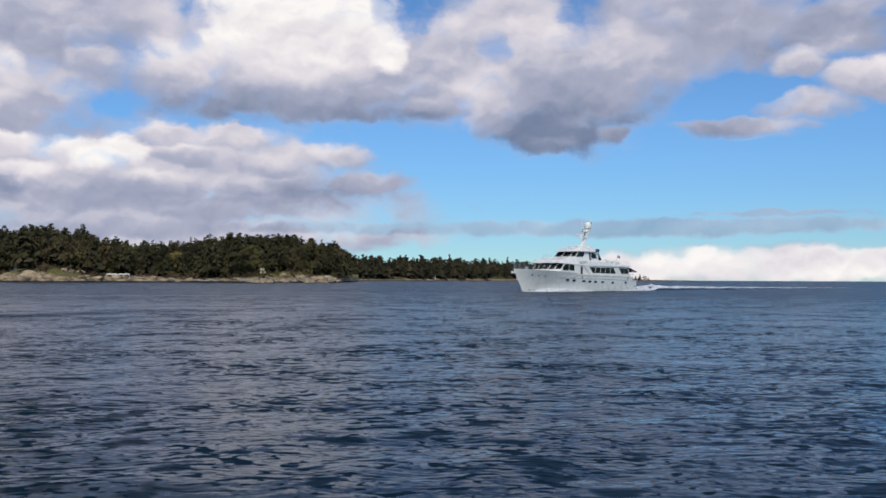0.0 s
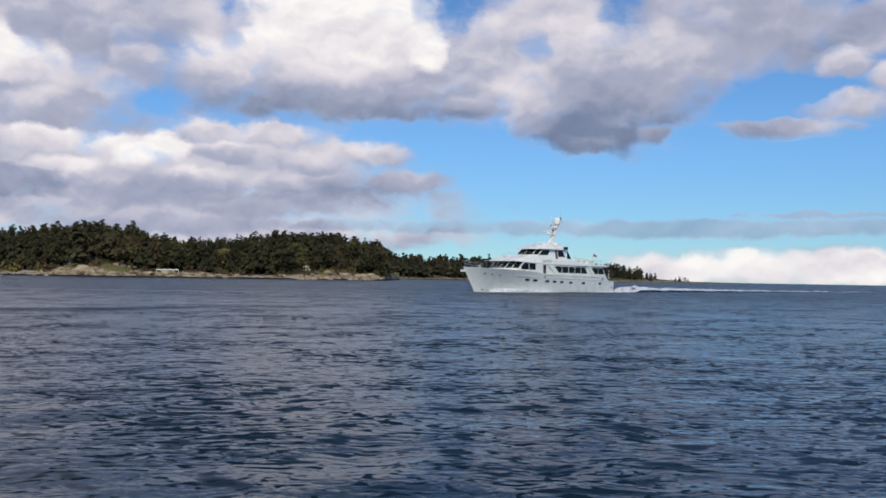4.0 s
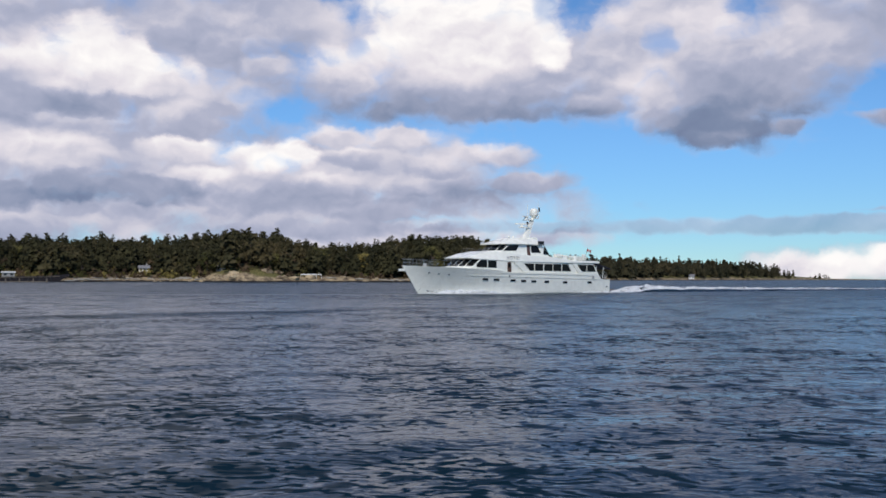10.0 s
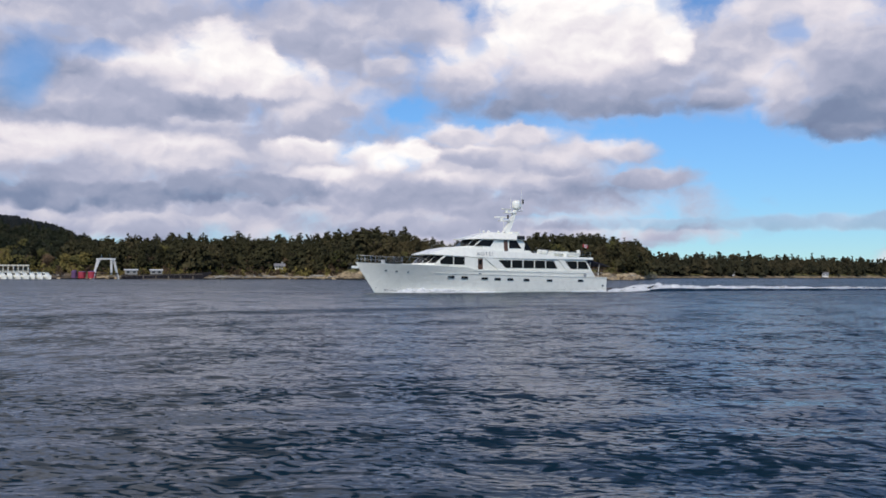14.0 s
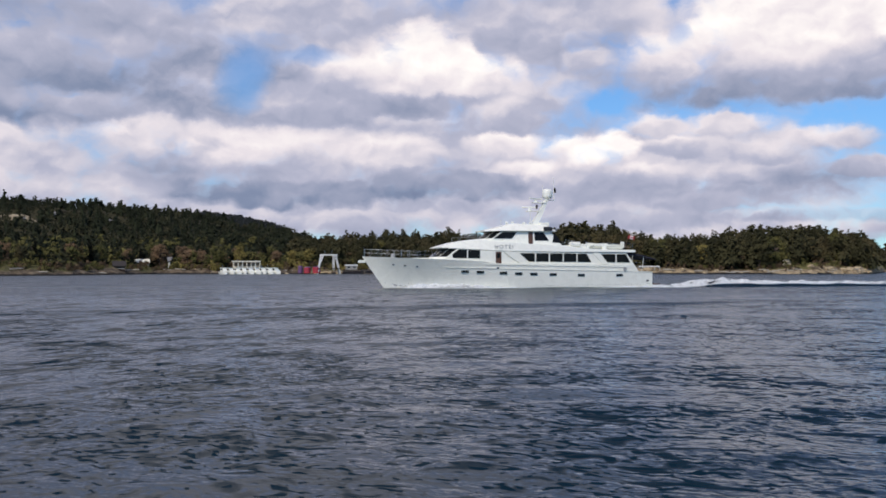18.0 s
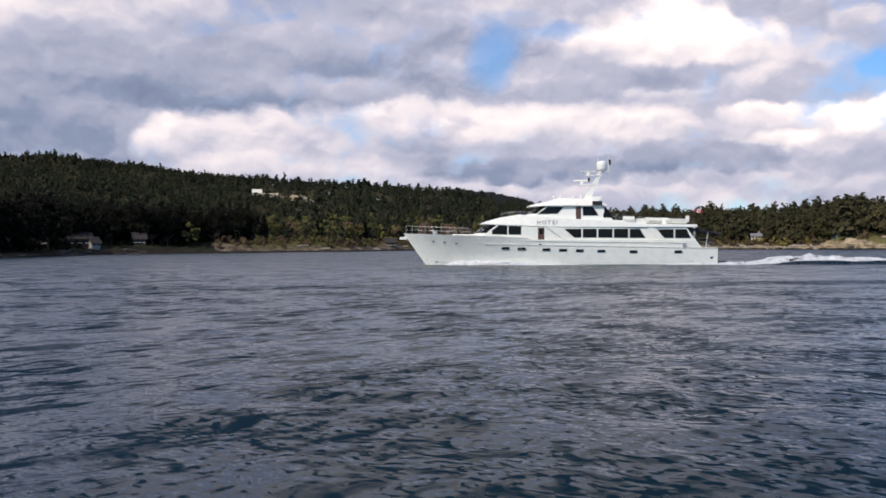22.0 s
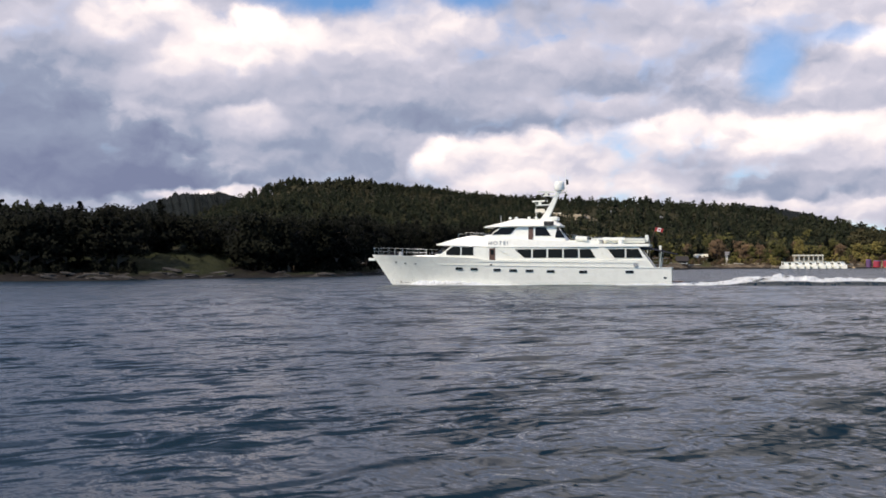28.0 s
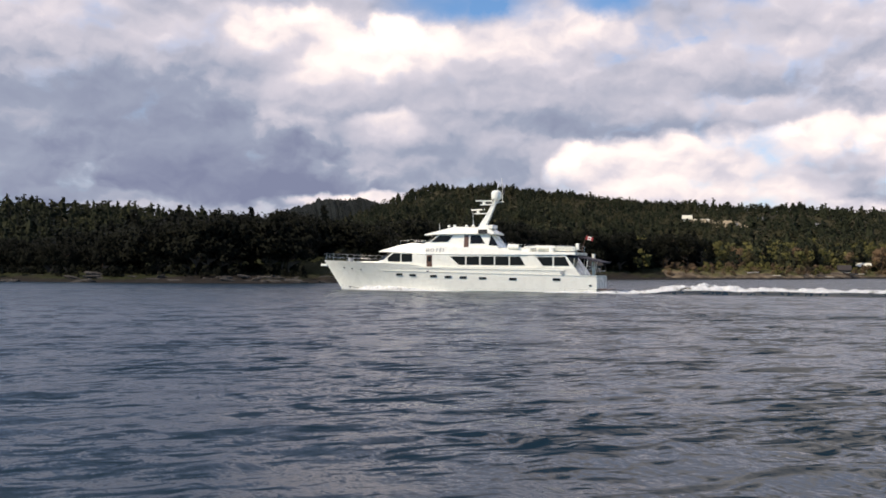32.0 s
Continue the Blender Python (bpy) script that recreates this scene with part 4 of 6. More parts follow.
for k in range(30):
    az = 39 + 20 * (k + rng.uniform(0.1, 0.9)) / 30
    plant(("fir", "alder", "fir", "maple", "cedar")[k % 5], az, float(np.interp(az, *NEAR)) + rng.uniform(24, 40), rng.uniform(6, 10))
for az, kind, h in ((47.9, "alder", 11), (47.1, "cedar", 9), (46.3, "alder", 9), (45.6, "alder", 8), (43.4, "willow", 9), (44.6, "maple", 8), (40.3, "willow", 7), (39.3, "willow", 8),
                    (41.2, "alder", 7), (37.0, "willow", 7), (35.6, "willow", 6), (34.0, "willow", 7), (33.2, "alder", 6), (31.5, "maple", 8), (26.8, "alder", 7), (25.6, "maple", 7),
                    (15.4, "willow", 11), (20.1, "alder", 9), (13.2, "alder", 6)):
    plant(kind, az, float(np.interp(az, *NEAR)) + 18, h)

# ------------------------------------------------------------------ shore buildings, docks and rocks
def house(az, r, w, d, h, walls, roof, label, category="house", rise=1.6, windows=3, turn=0.0, sink=0.6, name="house", z=None, chimney=False):
    x, y = place(az, r)
    z = float(near_height(az, r)) if z is None else z
    ob = empty(name, pose(x, y, z, 0, 0, az + turn), label, category)
    part("wall", box(bmesh.new(), -w / 2, w / 2, -d / 2, d / 2, -sink, h), M[walls], ob)
    bm = bmesh.new()
    e, o = 0.45, 0.18
    pts = [(-d / 2 - e, h - 0.15), (0, h + rise), (d / 2 + e, h - 0.15), (d / 2 + e, h - 0.15 + o), (0, h + rise + o + 0.05), (-d / 2 - e, h - 0.15 + o)]
    a = [bm.verts.new((-w / 2 - e, p, q)) for p, q in pts]
    b = [bm.verts.new((w / 2 + e, p, q)) for p, q in pts]
    bm.faces.new(a)
    bm.faces.new(b[::-1])
    for i in range(6):
        bm.faces.new((a[i], b[i], b[(i + 1) % 6], a[(i + 1) % 6]))
    part("roof", bm, M[roof], ob)
    for s in (-w / 2 + 0.003, w / 2 - 0.203):
        bm = slab(bmesh.new(), [(0, 0), (1, 0), (0.5, 1)], 0, 0.2)
        for v in bm.verts:
            px, py, pz = v.co
            v.co = (s + py, (px - 0.5) * d * 0.98, h - 0.02 + pz * (rise - 0.05))
        part("gable", bm, M[walls], ob)
    for i in range(windows):
        cx = -w / 2 + w * (i + 0.5) / windows
        ww = min(1.5, w / windows * 0.6)
        win = part("window", box(bmesh.new(), cx - ww / 2, cx + ww / 2, -d / 2 - 0.05, -d / 2 + 0.05, h * 0.42, h * 0.82), M["pane"], ob)
        part("sill", box(bmesh.new(), cx - ww / 2 - 0.1, cx + ww / 2 + 0.1, -d / 2 - 0.12, -d / 2 + 0.04, h * 0.42 - 0.12, h * 0.42 - 0.003), M["wallwhite"], win)
    if chimney:
        part("chimney", box(bmesh.new(), w * 0.2, w * 0.2 + 0.7, 0.3, 1.0, h, h + rise + 1.0), M["wallgrey"], ob)
    return ob


house(23.8, 419, 4.2, 4.0, 2.1, "wallgrey", "roof", "small grey shingled cottage on the rocky bluff", turn=40, rise=1.7, windows=2)
house(10.6, 462, 3.4, 2.6, 1.0, "offwhite", "offwhite", "small white cottage among dark trees", windows=3, rise=0.8)
house(28.2, 430, 4.2, 3.4, 1.3, "offwhite", "roof", "cream timber house above the bank", windows=3, chimney=True, z=4.5, sink=1.6, rise=1.0)
house(22.6, 424, 4.5, 4.5, 2.6, "wallgrey", "roofdark", "brown-grey cottage half hidden by trees", windows=2)
house(49.1, 411, 8.0, 4.0, 1.5, "wallgrey", "offwhite", "long low white shore cottage", windows=6, rise=1.2)
house(47.2, 415, 3.0, 3.0, 2.6, "wallwhite", "roof", "small white boathouse on the lawn", windows=1)
house(50.5, 368, 4.0, 3.0, 1.5, "wooddark", "roofdark", "small dark shore house under trees", windows=5)
house(70.6, 266, 12.0, 5.0, 1.8, "wooddark", "roofdark", "long dark grey house under tall trees", windows=6, z=2.2)
house(69.2, 264, 2.4, 2.4, 1.0, "wallgrey", "roofdark", "small pale boathouse by the water", windows=2, turn=30)
house(66.4, 281, 3.4, 3.0, 1.6, "wooddark", "roofdark", "dark timber cottage behind the beach", windows=3)
house(56.9, 578, 5.0, 4.0, 2.2, "offwhite", "offwhite", "large white house in a hillside clearing", windows=4, sink=3.0, rise=2.0)
house(56.1, 576, 8.0, 4.0, 1.6, "offwhite", "offwhite", "white garage wing in the hillside clearing", windows=3, sink=3.0, rise=1.2)
house(52.7, 596, 2.6, 2.6, 1.8, "wallwhite", "roof", "small white house high on the wooded hill", windows=2, sink=2.0)
house(49.6, 590, 4.0, 3.0, 1.5, "offwhite", "roof", "long pale house high on the wooded hill", windows=4, sink=2.0)
house(54.5, 540, 2.4, 2.4, 1.8, "wallwhite", "roof", "little white house among hillside conifers", windows=2, sink=2.0)
house(0.6, 925, 5.0, 4.0, 3.0, "wallwhite", "roof", "white cabin on the far shore", windows=2, z=1.8)
house(-4.5, 1085, 6.0, 4.0, 3.0, "wallwhite", "roof", "pale cabin on the far point", windows=2, z=1.8)


def clearing():
    """The cut tan bank below the white hillside houses."""
    vs, fs = [], []
    azs = np.arange(53.6, 57.31, 0.1)
    for i, a in enumerate(azs):
        end = min(1.0, i / 6, (len(azs) - 1 - i) / 6)
        z = float(near_height(a, 574))
        for dr, up in ((-14, -2.0), (-8, 1.2 * end), (-4, 2.6 * end + 0.3 * math.sin(a * 9)), (-1, 3.2 * end), (6, 2.2 * end - 1)):
            wx, wy = way_at(a)
            vs.append((wx * (570 + dr), wy * (570 + dr), z - 1.0 + up))
    for i in range(len(azs) - 1):
        for j in range(4):
            k = i * 5 + j
            fs.append((k, k + 5, k + 6, k + 1))
    tagged(mesh_ob("ground_clearing", vs, fs, M["bank"], smooth=True), "tan cut bank of bare soil below the hillside houses", "ground", kind="structure")


clearing()


def pavilion():
    """A white scalloped awning roof on posts by the water."""
    x, y = place(18.6, 424)
    ob = empty("shore_pavilion", pose(x, y, float(near_height(18.6, 424)) + 0.35, 0, 0, 18.6), "white scalloped canopy roof on posts by the shore", "pavilion")
    for i in range(4):
        x0 = -4.6 + i * 2.3
        sec = []
        for k in range(7):
            t = k / 6
            sec.append((x0 + 2.3 * t, 1.35 + 0.26 * math.sin(math.pi * t)))
        out = sec + [(p, q - 0.5) for p, q in sec[::-1]]
        part("canopy_panel", slab(bmesh.new(), out, -2.0, 2.0), M["wallwhite"], ob)
    for px in (-4.5, -2.3, 0.0, 2.3, 4.5):
        for py in (-1.8, 1.8):
            part("post", tube(bmesh.new(), (px, py, -0.8), (px, py, 1.35), 0.07), M["wallwhite"], ob)
    return ob


pavilion()


def open_hall():
    """A cream flat-roofed hall on dark posts behind the moorings."""
    x, y = place(43.1, 396)
    ob = empty("waterfront_hall", pose(x, y, float(near_height(43.1, 396)), 0, 0, 46), "cream flat-roofed waterfront hall with dark posts and openings", "building")
    part("roof", box(bmesh.new(), -5.6, 5.6, -3, 3, 3.3, 3.85, 0.06), M["offwhite"], ob)
    part("floor", box(bmesh.new(), -5.6, 5.6, -3, 3, -1.0, 0.5), M["timber"], ob)
    part("back_wall", box(bmesh.new(), -5.3, 5.3, 2.4, 2.6, 0.5, 3.3), M["walltan"], ob)
    for i in range(7):
        px = -5.25 + i * 1.75
        part("post", box(bmesh.new(), px - 0.16, px + 0.16, -2.8, -2.5, 0.5, 3.3), M["offwhite"], ob)
    part("rail", box(bmesh.new(), -5.4, 5.4, -2.9, -2.82, 1.2, 1.5), M["offwhite"], ob)
    return ob


open_hall()


def gantry():
    """The white A-frame gantry on the barge landing."""
    x, y = place(38.28, 388)
    ob = empty("gantry_crane", pose(x, y, 0.6, 0, 0, 42), "white steel A-frame gantry over the barge landing", "crane")
    for py in (-2.0, 2.0):
        part("leg", tube(bmesh.new(), (-4.7, py, -1.5), (-2.9, py, 7.3), 0.23, 0.19), M["wallwhite"], ob)
        part("leg", tube(bmesh.new(), (4.9, py, -1.5), (2.9, py, 7.3), 0.23, 0.19), M["wallwhite"], ob)
        part("beam", box(bmesh.new(), -3.4, 3.4, py - 0.2, py + 0.2, 7.0, 7.5, 0.05), M["wallwhite"], ob)
        part("brace", tube(bmesh.new(), (-4.0, py, 2.4), (-2.2, py, 7.0), 0.16), M["wallwhite"], ob)
        part("brace", tube(bmesh.new(), (2.1, py, 7.0), (2.1, py, 1.0), 0.2), M["wallwhite"], ob)
    for px in (-2.6, 2.6):
        part("cross_beam", box(bmesh.new(), px - 0.2, px + 0.2, -2.0, 2.0, 7.05, 7.45), M["wallwhite"], ob)
    part("platform", box(bmesh.new(), -4.6, 4.8, -2.4, 2.4, 1.6, 1.9), M["rust"], ob)
    for px in (-1.5, 1.5):
        part("lamp_mast", tube(bmesh.new(), (px, 0, 7.4), (px, 0, 8.9), 0.06), M["steel"], ob)
    return ob


gantry()


def drum(az, r, mat, label, rad, h):
    x, y = place(az, r)
    ob = empty("storage_tank", pose(x, y, 0.4, 0, 0, az), label, "tank", "tanks at the landing")
    part("shell", tube(bmesh.new(), (0, 0, 0), (0, 0, h), rad, n=18), M[mat], ob, smooth=False)
    for z in (h * 0.33, h * 0.66):
        part("hoop", tube(bmesh.new(), (0, 0, z), (0, 0, z + 0.12), rad + 0.05, n=18), M["purple"], ob)
    part("lid", tube(bmesh.new(), (0, 0, h), (0, 0, h + 0.3), rad * 1.04, rad * 0.8, n=18), M["purple"], ob)


drum(39.0, 387, "red", "red round tank with dark hoops on the landing", 1.6, 2.4)
drum(39.55, 388, "red", "red round tank with dark hoops on the landing", 1.35, 2.3)
drum(39.95, 390, "purple", "plum-coloured round tank on the landing", 1.0, 2.7)


def barge():
    x0, y0 = place(37.4, 389)
    x1, y1 = place(32.4, 391)
    L = math.hypot(x1 - x0, y1 - y0)
    a = math.degrees(math.atan2(y1 - y0, x1 - x0))
    ob = empty("barge", pose(x0, y0, 0, 0, 0, a), "long dark steel barge moored along the shore", "barge")
    out = [(0, -0.6), (0, 1.7), (L * 0.8, 2.3), (L, 3.0), (L, 2.4), (L - 5, -0.6)]
    part("hull", slab(bmesh.new(), out, -3, 3), M["rust"], ob)
    for i in range(14):
        px = 1.5 + i * (L - 6) / 14
        z = 1.7 + 0.6 * min(1, px / (L * 0.8))
        part("fender", tube(bmesh.new(), (px, -3.15, -0.3), (px, -3.15, z), 0.16, n=6), M["black"], ob)
    part("rubbing_strake", slab(bmesh.new(), [(0, 1.2), (0, 1.4), (L * 0.9, 2.2), (L * 0.9, 2.0)], -3.2, -3.0), M["timber"], ob)
    for px, w in ((3.5, 4.6), (13.0, 4.4)):
        sh = empty("deck_shed", pose(*(Matrix.Translation((x0, y0, 0)) @ Matrix.Rotation(radians(a), 4, "Z") @ Vector((px, 0.5, 1.85))), 0, 0, a),
                   "small white flat-roofed shed standing on the barge", "shed", "sheds on the barge")
        part("wall", box(bmesh.new(), -w / 2, w / 2, -1.2, 1.2, 0, 1.6), M["wallgrey"], sh)
        part("roof", box(bmesh.new(), -w / 2 - 0.3, w / 2 + 0.3, -1.5, 1.5, 1.6, 2.1, 0.05), M["wallwhite"], sh)
        for q in (-1, 1):
            part("window", box(bmesh.new(), q * w / 4 - 0.5, q * w / 4 + 0.5, -1.25, -1.15, 0.6, 1.3), M["pane"], sh)


barge()


def small_boat(x, y, turn):
    """A white cabin boat at its mooring."""
    ob = empty("motorboat", pose(x, y, 0, 0, 0, turn), "small white moored motorboat with a raised cabin", "boat", "white boats at the dock")
    secs = []
    for px, hb, z in ((-3, 1.05, 0.9), (-1, 1.2, 0.95), (1, 1.1, 1.1), (2.4, 0.55, 1.3), (3.1, 0.06, 1.45)):
        secs.append([(px, -hb, z), (px, -hb * 0.7, -0.3), (px, 0, -0.45), (px, hb * 0.7, -0.3), (px, hb, z)])
    part("hull", loft(secs), M["white"], ob)
    part("cabin", slab(bmesh.new(), [(-1.6, 0.9), (-1.4, 2.5), (0.4, 2.5), (1.4, 1.2), (1.4, 0.9)], -0.85, 0.85), M["white"], ob)
    part("roof", box(bmesh.new(), -1.7, 0.7, -0.95, 0.95, 2.5, 2.62), M["white"], ob)
    for s in (-1, 1):
        part("window", slab(bmesh.new(), [(-1.2, 1.6), (-1.1, 2.25), (0.3, 2.25), (0.8, 1.6)], s * 0.85, s * 0.885), M["pane"], ob)
    part("antenna", tube(bmesh.new(), (-0.9, 0, 2.6), (-1.2, 0, 3.9), 0.03), M["steel"], ob)


b0, b1 = place(44.7, 381), place(41.3, 381)
for i in range(9):
    t = (i + 0.5) / 9
    small_boat(b0[0] + (b1[0] - b0[0]) * t, b0[1] + (b1[1] - b0[1]) * t, 43 - 68 + (i % 3) * 6)


def dock(az0, az1, r, label, z=0.75, width=2.2):
    p, q = place(az0, r), place(az1, r)
    L = math.hypot(q[0] - p[0], q[1] - p[1])
    a = math.degrees(math.atan2(q[1] - p[1], q[0] - p[0]))
    ob = empty("dock", pose(p[0], p[1], 0, 0, 0, a), label, "dock")
    part("deck", box(bmesh.new(), 0, L, -width / 2, width / 2, z - 0.25, z), M["timber"], ob)
    n = max(3, int(L / 4))
    for i in range(n + 1):
        for s in (-1, 1):
            part("pile", tube(bmesh.new(), (L * i / n, s * width * 0.5, -2.5), (L * i / n, s * width * 0.5, z + 0.9), 0.15, n=7), M["timber"], ob)


dock(45.2, 40.9, 385, "grey timber dock on piles behind the white boats")
dock(36.6, 33.8, 330, "low dark timber float on piles", z=0.5)

# boulders along the waterline
rng = np.random.default_rng(41)


def boulder_mesh(seed):
    r = np.random.default_rng(seed)
    bm = bmesh.new()
    bmesh.ops.create_icosphere(bm, subdivisions=2, radius=1.0)
    for v in bm.verts:
        k = 1 + r.uniform(-0.22, 0.22)
        v.co = Vector((v.co.x * 1.25 * k, v.co.y * 0.9 * k, v.co.z * 0.6 * k))
    me = bpy.data.meshes.new("boulder")
    bm.to_mesh(me)
    bm.free()
    me.materials.append(M["rock"])
    return me


ROCKS = [boulder_mesh(i) for i in range(6)]
for k in range(110):
    az = rng.choice([rng.uniform(6, 12), rng.uniform(19, 26), rng.uniform(5.8, 38), rng.uniform(24, 47)])
    r = float(np.interp(az, *NEAR)) + rng.uniform(0.5, 9)
    x, y = place(az, r)
    s = rng.uniform(0.5, 1.9) * (1.3 if az < 24 else 0.55)
    o = new("boulder", ROCKS[k % 6])
    o.matrix_basis = pose(x, y, max(float(near_height(az, r)), 0.1), rng.uniform(-12, 12), rng.uniform(-12, 12), rng.uniform(0, 360)) @ Matrix.Diagonal((s, s, s, 1))
    tagged(o, "weathered tan boulder on the tide line", "rock", "rocks on the shore")


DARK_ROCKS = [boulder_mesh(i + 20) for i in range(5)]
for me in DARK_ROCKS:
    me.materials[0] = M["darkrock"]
for k in range(90):
    az = rng.uniform(66, 103)
    r = float(np.interp(az, *NEAR)) + rng.uniform(-0.5, 7)
    x, y = place(az, r)
    q = rng.uniform(0.3, 0.9)
    o = new("boulder", DARK_ROCKS[k % 5])
    o.matrix_basis = pose(x, y, max(float(near_height(az, r)), 0.05), rng.uniform(-12, 12), rng.uniform(-12, 12), az + rng.uniform(-30, 30)) @ Matrix.Diagonal((q * 1.8, q, q * 0.8, 1))
    tagged(o, "rock on the western shore, its colour darkened for shade", "rock", "rocks on the shore")


def log_mesh(seed):
    r = np.random.default_rng(seed)
    bm = bmesh.new()
    tube(bm, (-1, 0, 0), (0, r.uniform(-0.03, 0.03), 0.01), 0.075, 0.068, 9)
    tube(bm, (0, 0, 0.01), (1, r.uniform(-0.05, 0.05), 0), 0.068, 0.05, 9)
    for _ in range(3):
        x = r.uniform(-0.9, 0.3)
        tube(bm, (x, 0, 0), (x - 0.1, r.uniform(-0.15, 0.15), r.uniform(0.05, 0.15)), 0.022, 0.012, 5)
    me = bpy.data.meshes.new("driftwood_log")
    bm.to_mesh(me)
    bm.free()
    me.materials.append(M["log"])
    return me


LOGS = [log_mesh(i) for i in range(4)]
for k in range(70):
    az = rng.choice([rng.uniform(6.5, 17.5), rng.uniform(24, 33), rng.uniform(30, 58)])
    r = float(np.interp(az, *NEAR)) + rng.uniform(4, 7)
    x, y = place(az, r)
    L = rng.uniform(1.2, 3.4)
    o = new("driftwood_log", LOGS[k % 4])
    o.matrix_basis = pose(x, y, float(near_height(az, r)) + 0.25, 0, rng.uniform(-4, 4), az + rng.uniform(-25, 25)) @ Matrix.Diagonal((L, 3.0, 3.0, 1))
    tagged(o, "bleached driftwood log on the beach", "log", "driftwood on the beach")

# ------------------------------------------------------------------ the motor yacht (x ahead, y to port, z up from the waterline)
U = [0, 0.15, 0.35, 0.56, 0.71, 0.83, 0.915, 0.975, 1]
DECK_B = [2.75, 3.05, 3.25, 3.25, 3.0, 2.35, 1.4, 0.5, 0.03]
WATER_B = [2.6, 2.8, 2.95, 2.75, 2.1, 1.25, 0.6, 0.2, 0.02]
YACHT = empty("motor_yacht", pose(0, 0, 0), "long white motor yacht with dark tinted windows, under way", "yacht")


def sheer(x):
    return float(np.interp(x, [-16.85, -14.95, -14.2, 3.3, 3.7, 6, 10, 13, 16.85], [1.76, 1.82, 2.60, 2.72, 2.92, 3.05, 3.2, 3.3, 3.45]))


def stem(z):
    return 14.45 + 0.70 * z if z > 0 else 14.45 + 1.2 * z


def hull_point(u, z, out=0.0):
    x = -16.85 + u * (stem(z) + 16.85)
    d, w = float(np.interp(u, U, DECK_B)), float(np.interp(u, U, WATER_B))
    if z < 0:
        b = w * (1 + 0.55 * z)
    else:
        t = min(z / 3.0, 1.15)
        k = min(max((u - 0.4) / 0.4, 0.0), 1.0)
        b = w + (d - w) * t ** (1.0 + 0.35 * k * k * (3 - 2 * k))
    return x, b + out, z


def hull_skin(levels, us, out=0.0):
    """Rings from port top round the keel to starboard top, stern to stem."""
    secs = []
    for u in us:
        top = sheer(-16.85 + u * 33.7)
        zs = [top if z is None else min(z, top - 0.02 * (10 - i)) for i, z in enumerate(levels)]
        port = [hull_point(u, z, out) for z in zs]
        secs.append(port + [(x, -y, z) for x, y, z in port[::-1]])
    return secs


us = sorted(set([0, 0.02, 0.055, 0.08, 0.15, 0.2, 0.25, 0.3, 0.35, 0.4, 0.45, 0.5, 0.53, 0.56, 0.6, 0.615, 0.63, 0.66, 0.685, 0.71, 0.74, 0.77, 0.8, 0.83, 0.86, 0.89, 0.915, 0.94, 0.96, 0.975, 0.988, 1]))
part("hull", loft(hull_skin([None, 2.6, 2.3, 2.0, 1.7, 1.4, 1.1, 0.7, 0.35, 0.05, -0.5, -1.0], us), close=False, caps=True), M["white"], YACHT, "glossy white hull with flared bow")
deck = bmesh.new()
prev = None
for u in us:
    z = sheer(-16.85 + u * 33.7) - 0.03
    x, b, _ = hull_point(u, z)
    pair = (deck.verts.new((x, b - 0.02, z)), deck.verts.new((x, -b + 0.02, z)))
    if prev:
        deck.faces.new((prev[0], pair[0], pair[1], prev[1]))
    prev = pair
part("deck", deck, M["offwhite"], YACHT)
for s in (1, -1):
    def strip(name, z0, z1, u0, u1, mat, out, label=""):
        bm = bmesh.new()
        n = 26
        rows = []
        for i in range(n + 1):
            u = u0 + (u1 - u0) * i / n
            a, b = hull_point(u, z0(u), out), hull_point(u, z1(u), out)
            rows.append([bm.verts.new((a[0], s * a[1], a[2])), bm.verts.new((a[0], s * (a[1] - out - 0.06), a[2])),
                         bm.verts.new((b[0], s * (b[1] - out - 0.06), b[2])), bm.verts.new((b[0], s * b[1], b[2]))])
        for p, q in zip(rows, rows[1:]):
            for i in range(4):
                bm.faces.new((p[i], p[(i + 1) % 4], q[(i + 1) % 4], q[i]))
        return part(name, bm, mat, YACHT, label)
    strip("boot_stripe", lambda u: -0.25, lambda u: 0.16 + 0.30 * max(0.0, 0.7 - u) + 0.42 * max(0.0, (u - 0.92) / 0.065), 0.0, 0.985, M["boot"], 0.006, "black boot stripe")
    strip("rub_rail", lambda u: 1.74 + 0.62 * u, lambda u: 1.82 + 0.62 * u, 0.0, 0.76, M["white"], 0.05, "white rub rail")
    strip("spray_knuckle", lambda u: 2.27 + 0.45 * u, lambda u: 2.33 + 0.45 * u, 0.1, 0.62, M["white"], 0.05)


def oval_port(x, z, w, h, label="dark oblong porthole"):
    u = (x + 16.85) / (stem(z) + 16.85)
    y = hull_point(u, z)[1]
    y2 = hull_point(u + 0.012, z)[1]
    for s in (1, -1):
        bm = bmesh.new()
        box(bm, -w / 2, w / 2, -0.05, 0.05, -h / 2, h / 2, 0.035)
        ob = part("porthole", bm, M["glass"], YACHT, label)
        slope = math.degrees(math.atan2(y2 - y, 0.37))
        ob.matrix_basis = pose(x, s * y, z, 0, 0, s * slope)
        e = 0.06 * h + 0.012
        fr = box(bmesh.new(), -w / 2 - e, w / 2 + e, -0.025, 0.025, -h / 2 - e, h / 2 + e, 0.02)
        part("porthole_frame", fr, M["steel"], ob)


for x, z in ((5.87, 1.82), (4.15, 1.75), (1.54, 1.65), (-0.24, 1.58), (-2.02, 1.53), (-4.31, 1.47), (-7.75, 1.40), (-12.57, 1.38)):
    oval_port(x, z, 0.82, 0.27)
for x, z in ((13.6, 2.56), (12.4, 2.45), (11.1, 2.36)):
    oval_port(x, z, 0.24, 0.11, "small dark bow porthole")
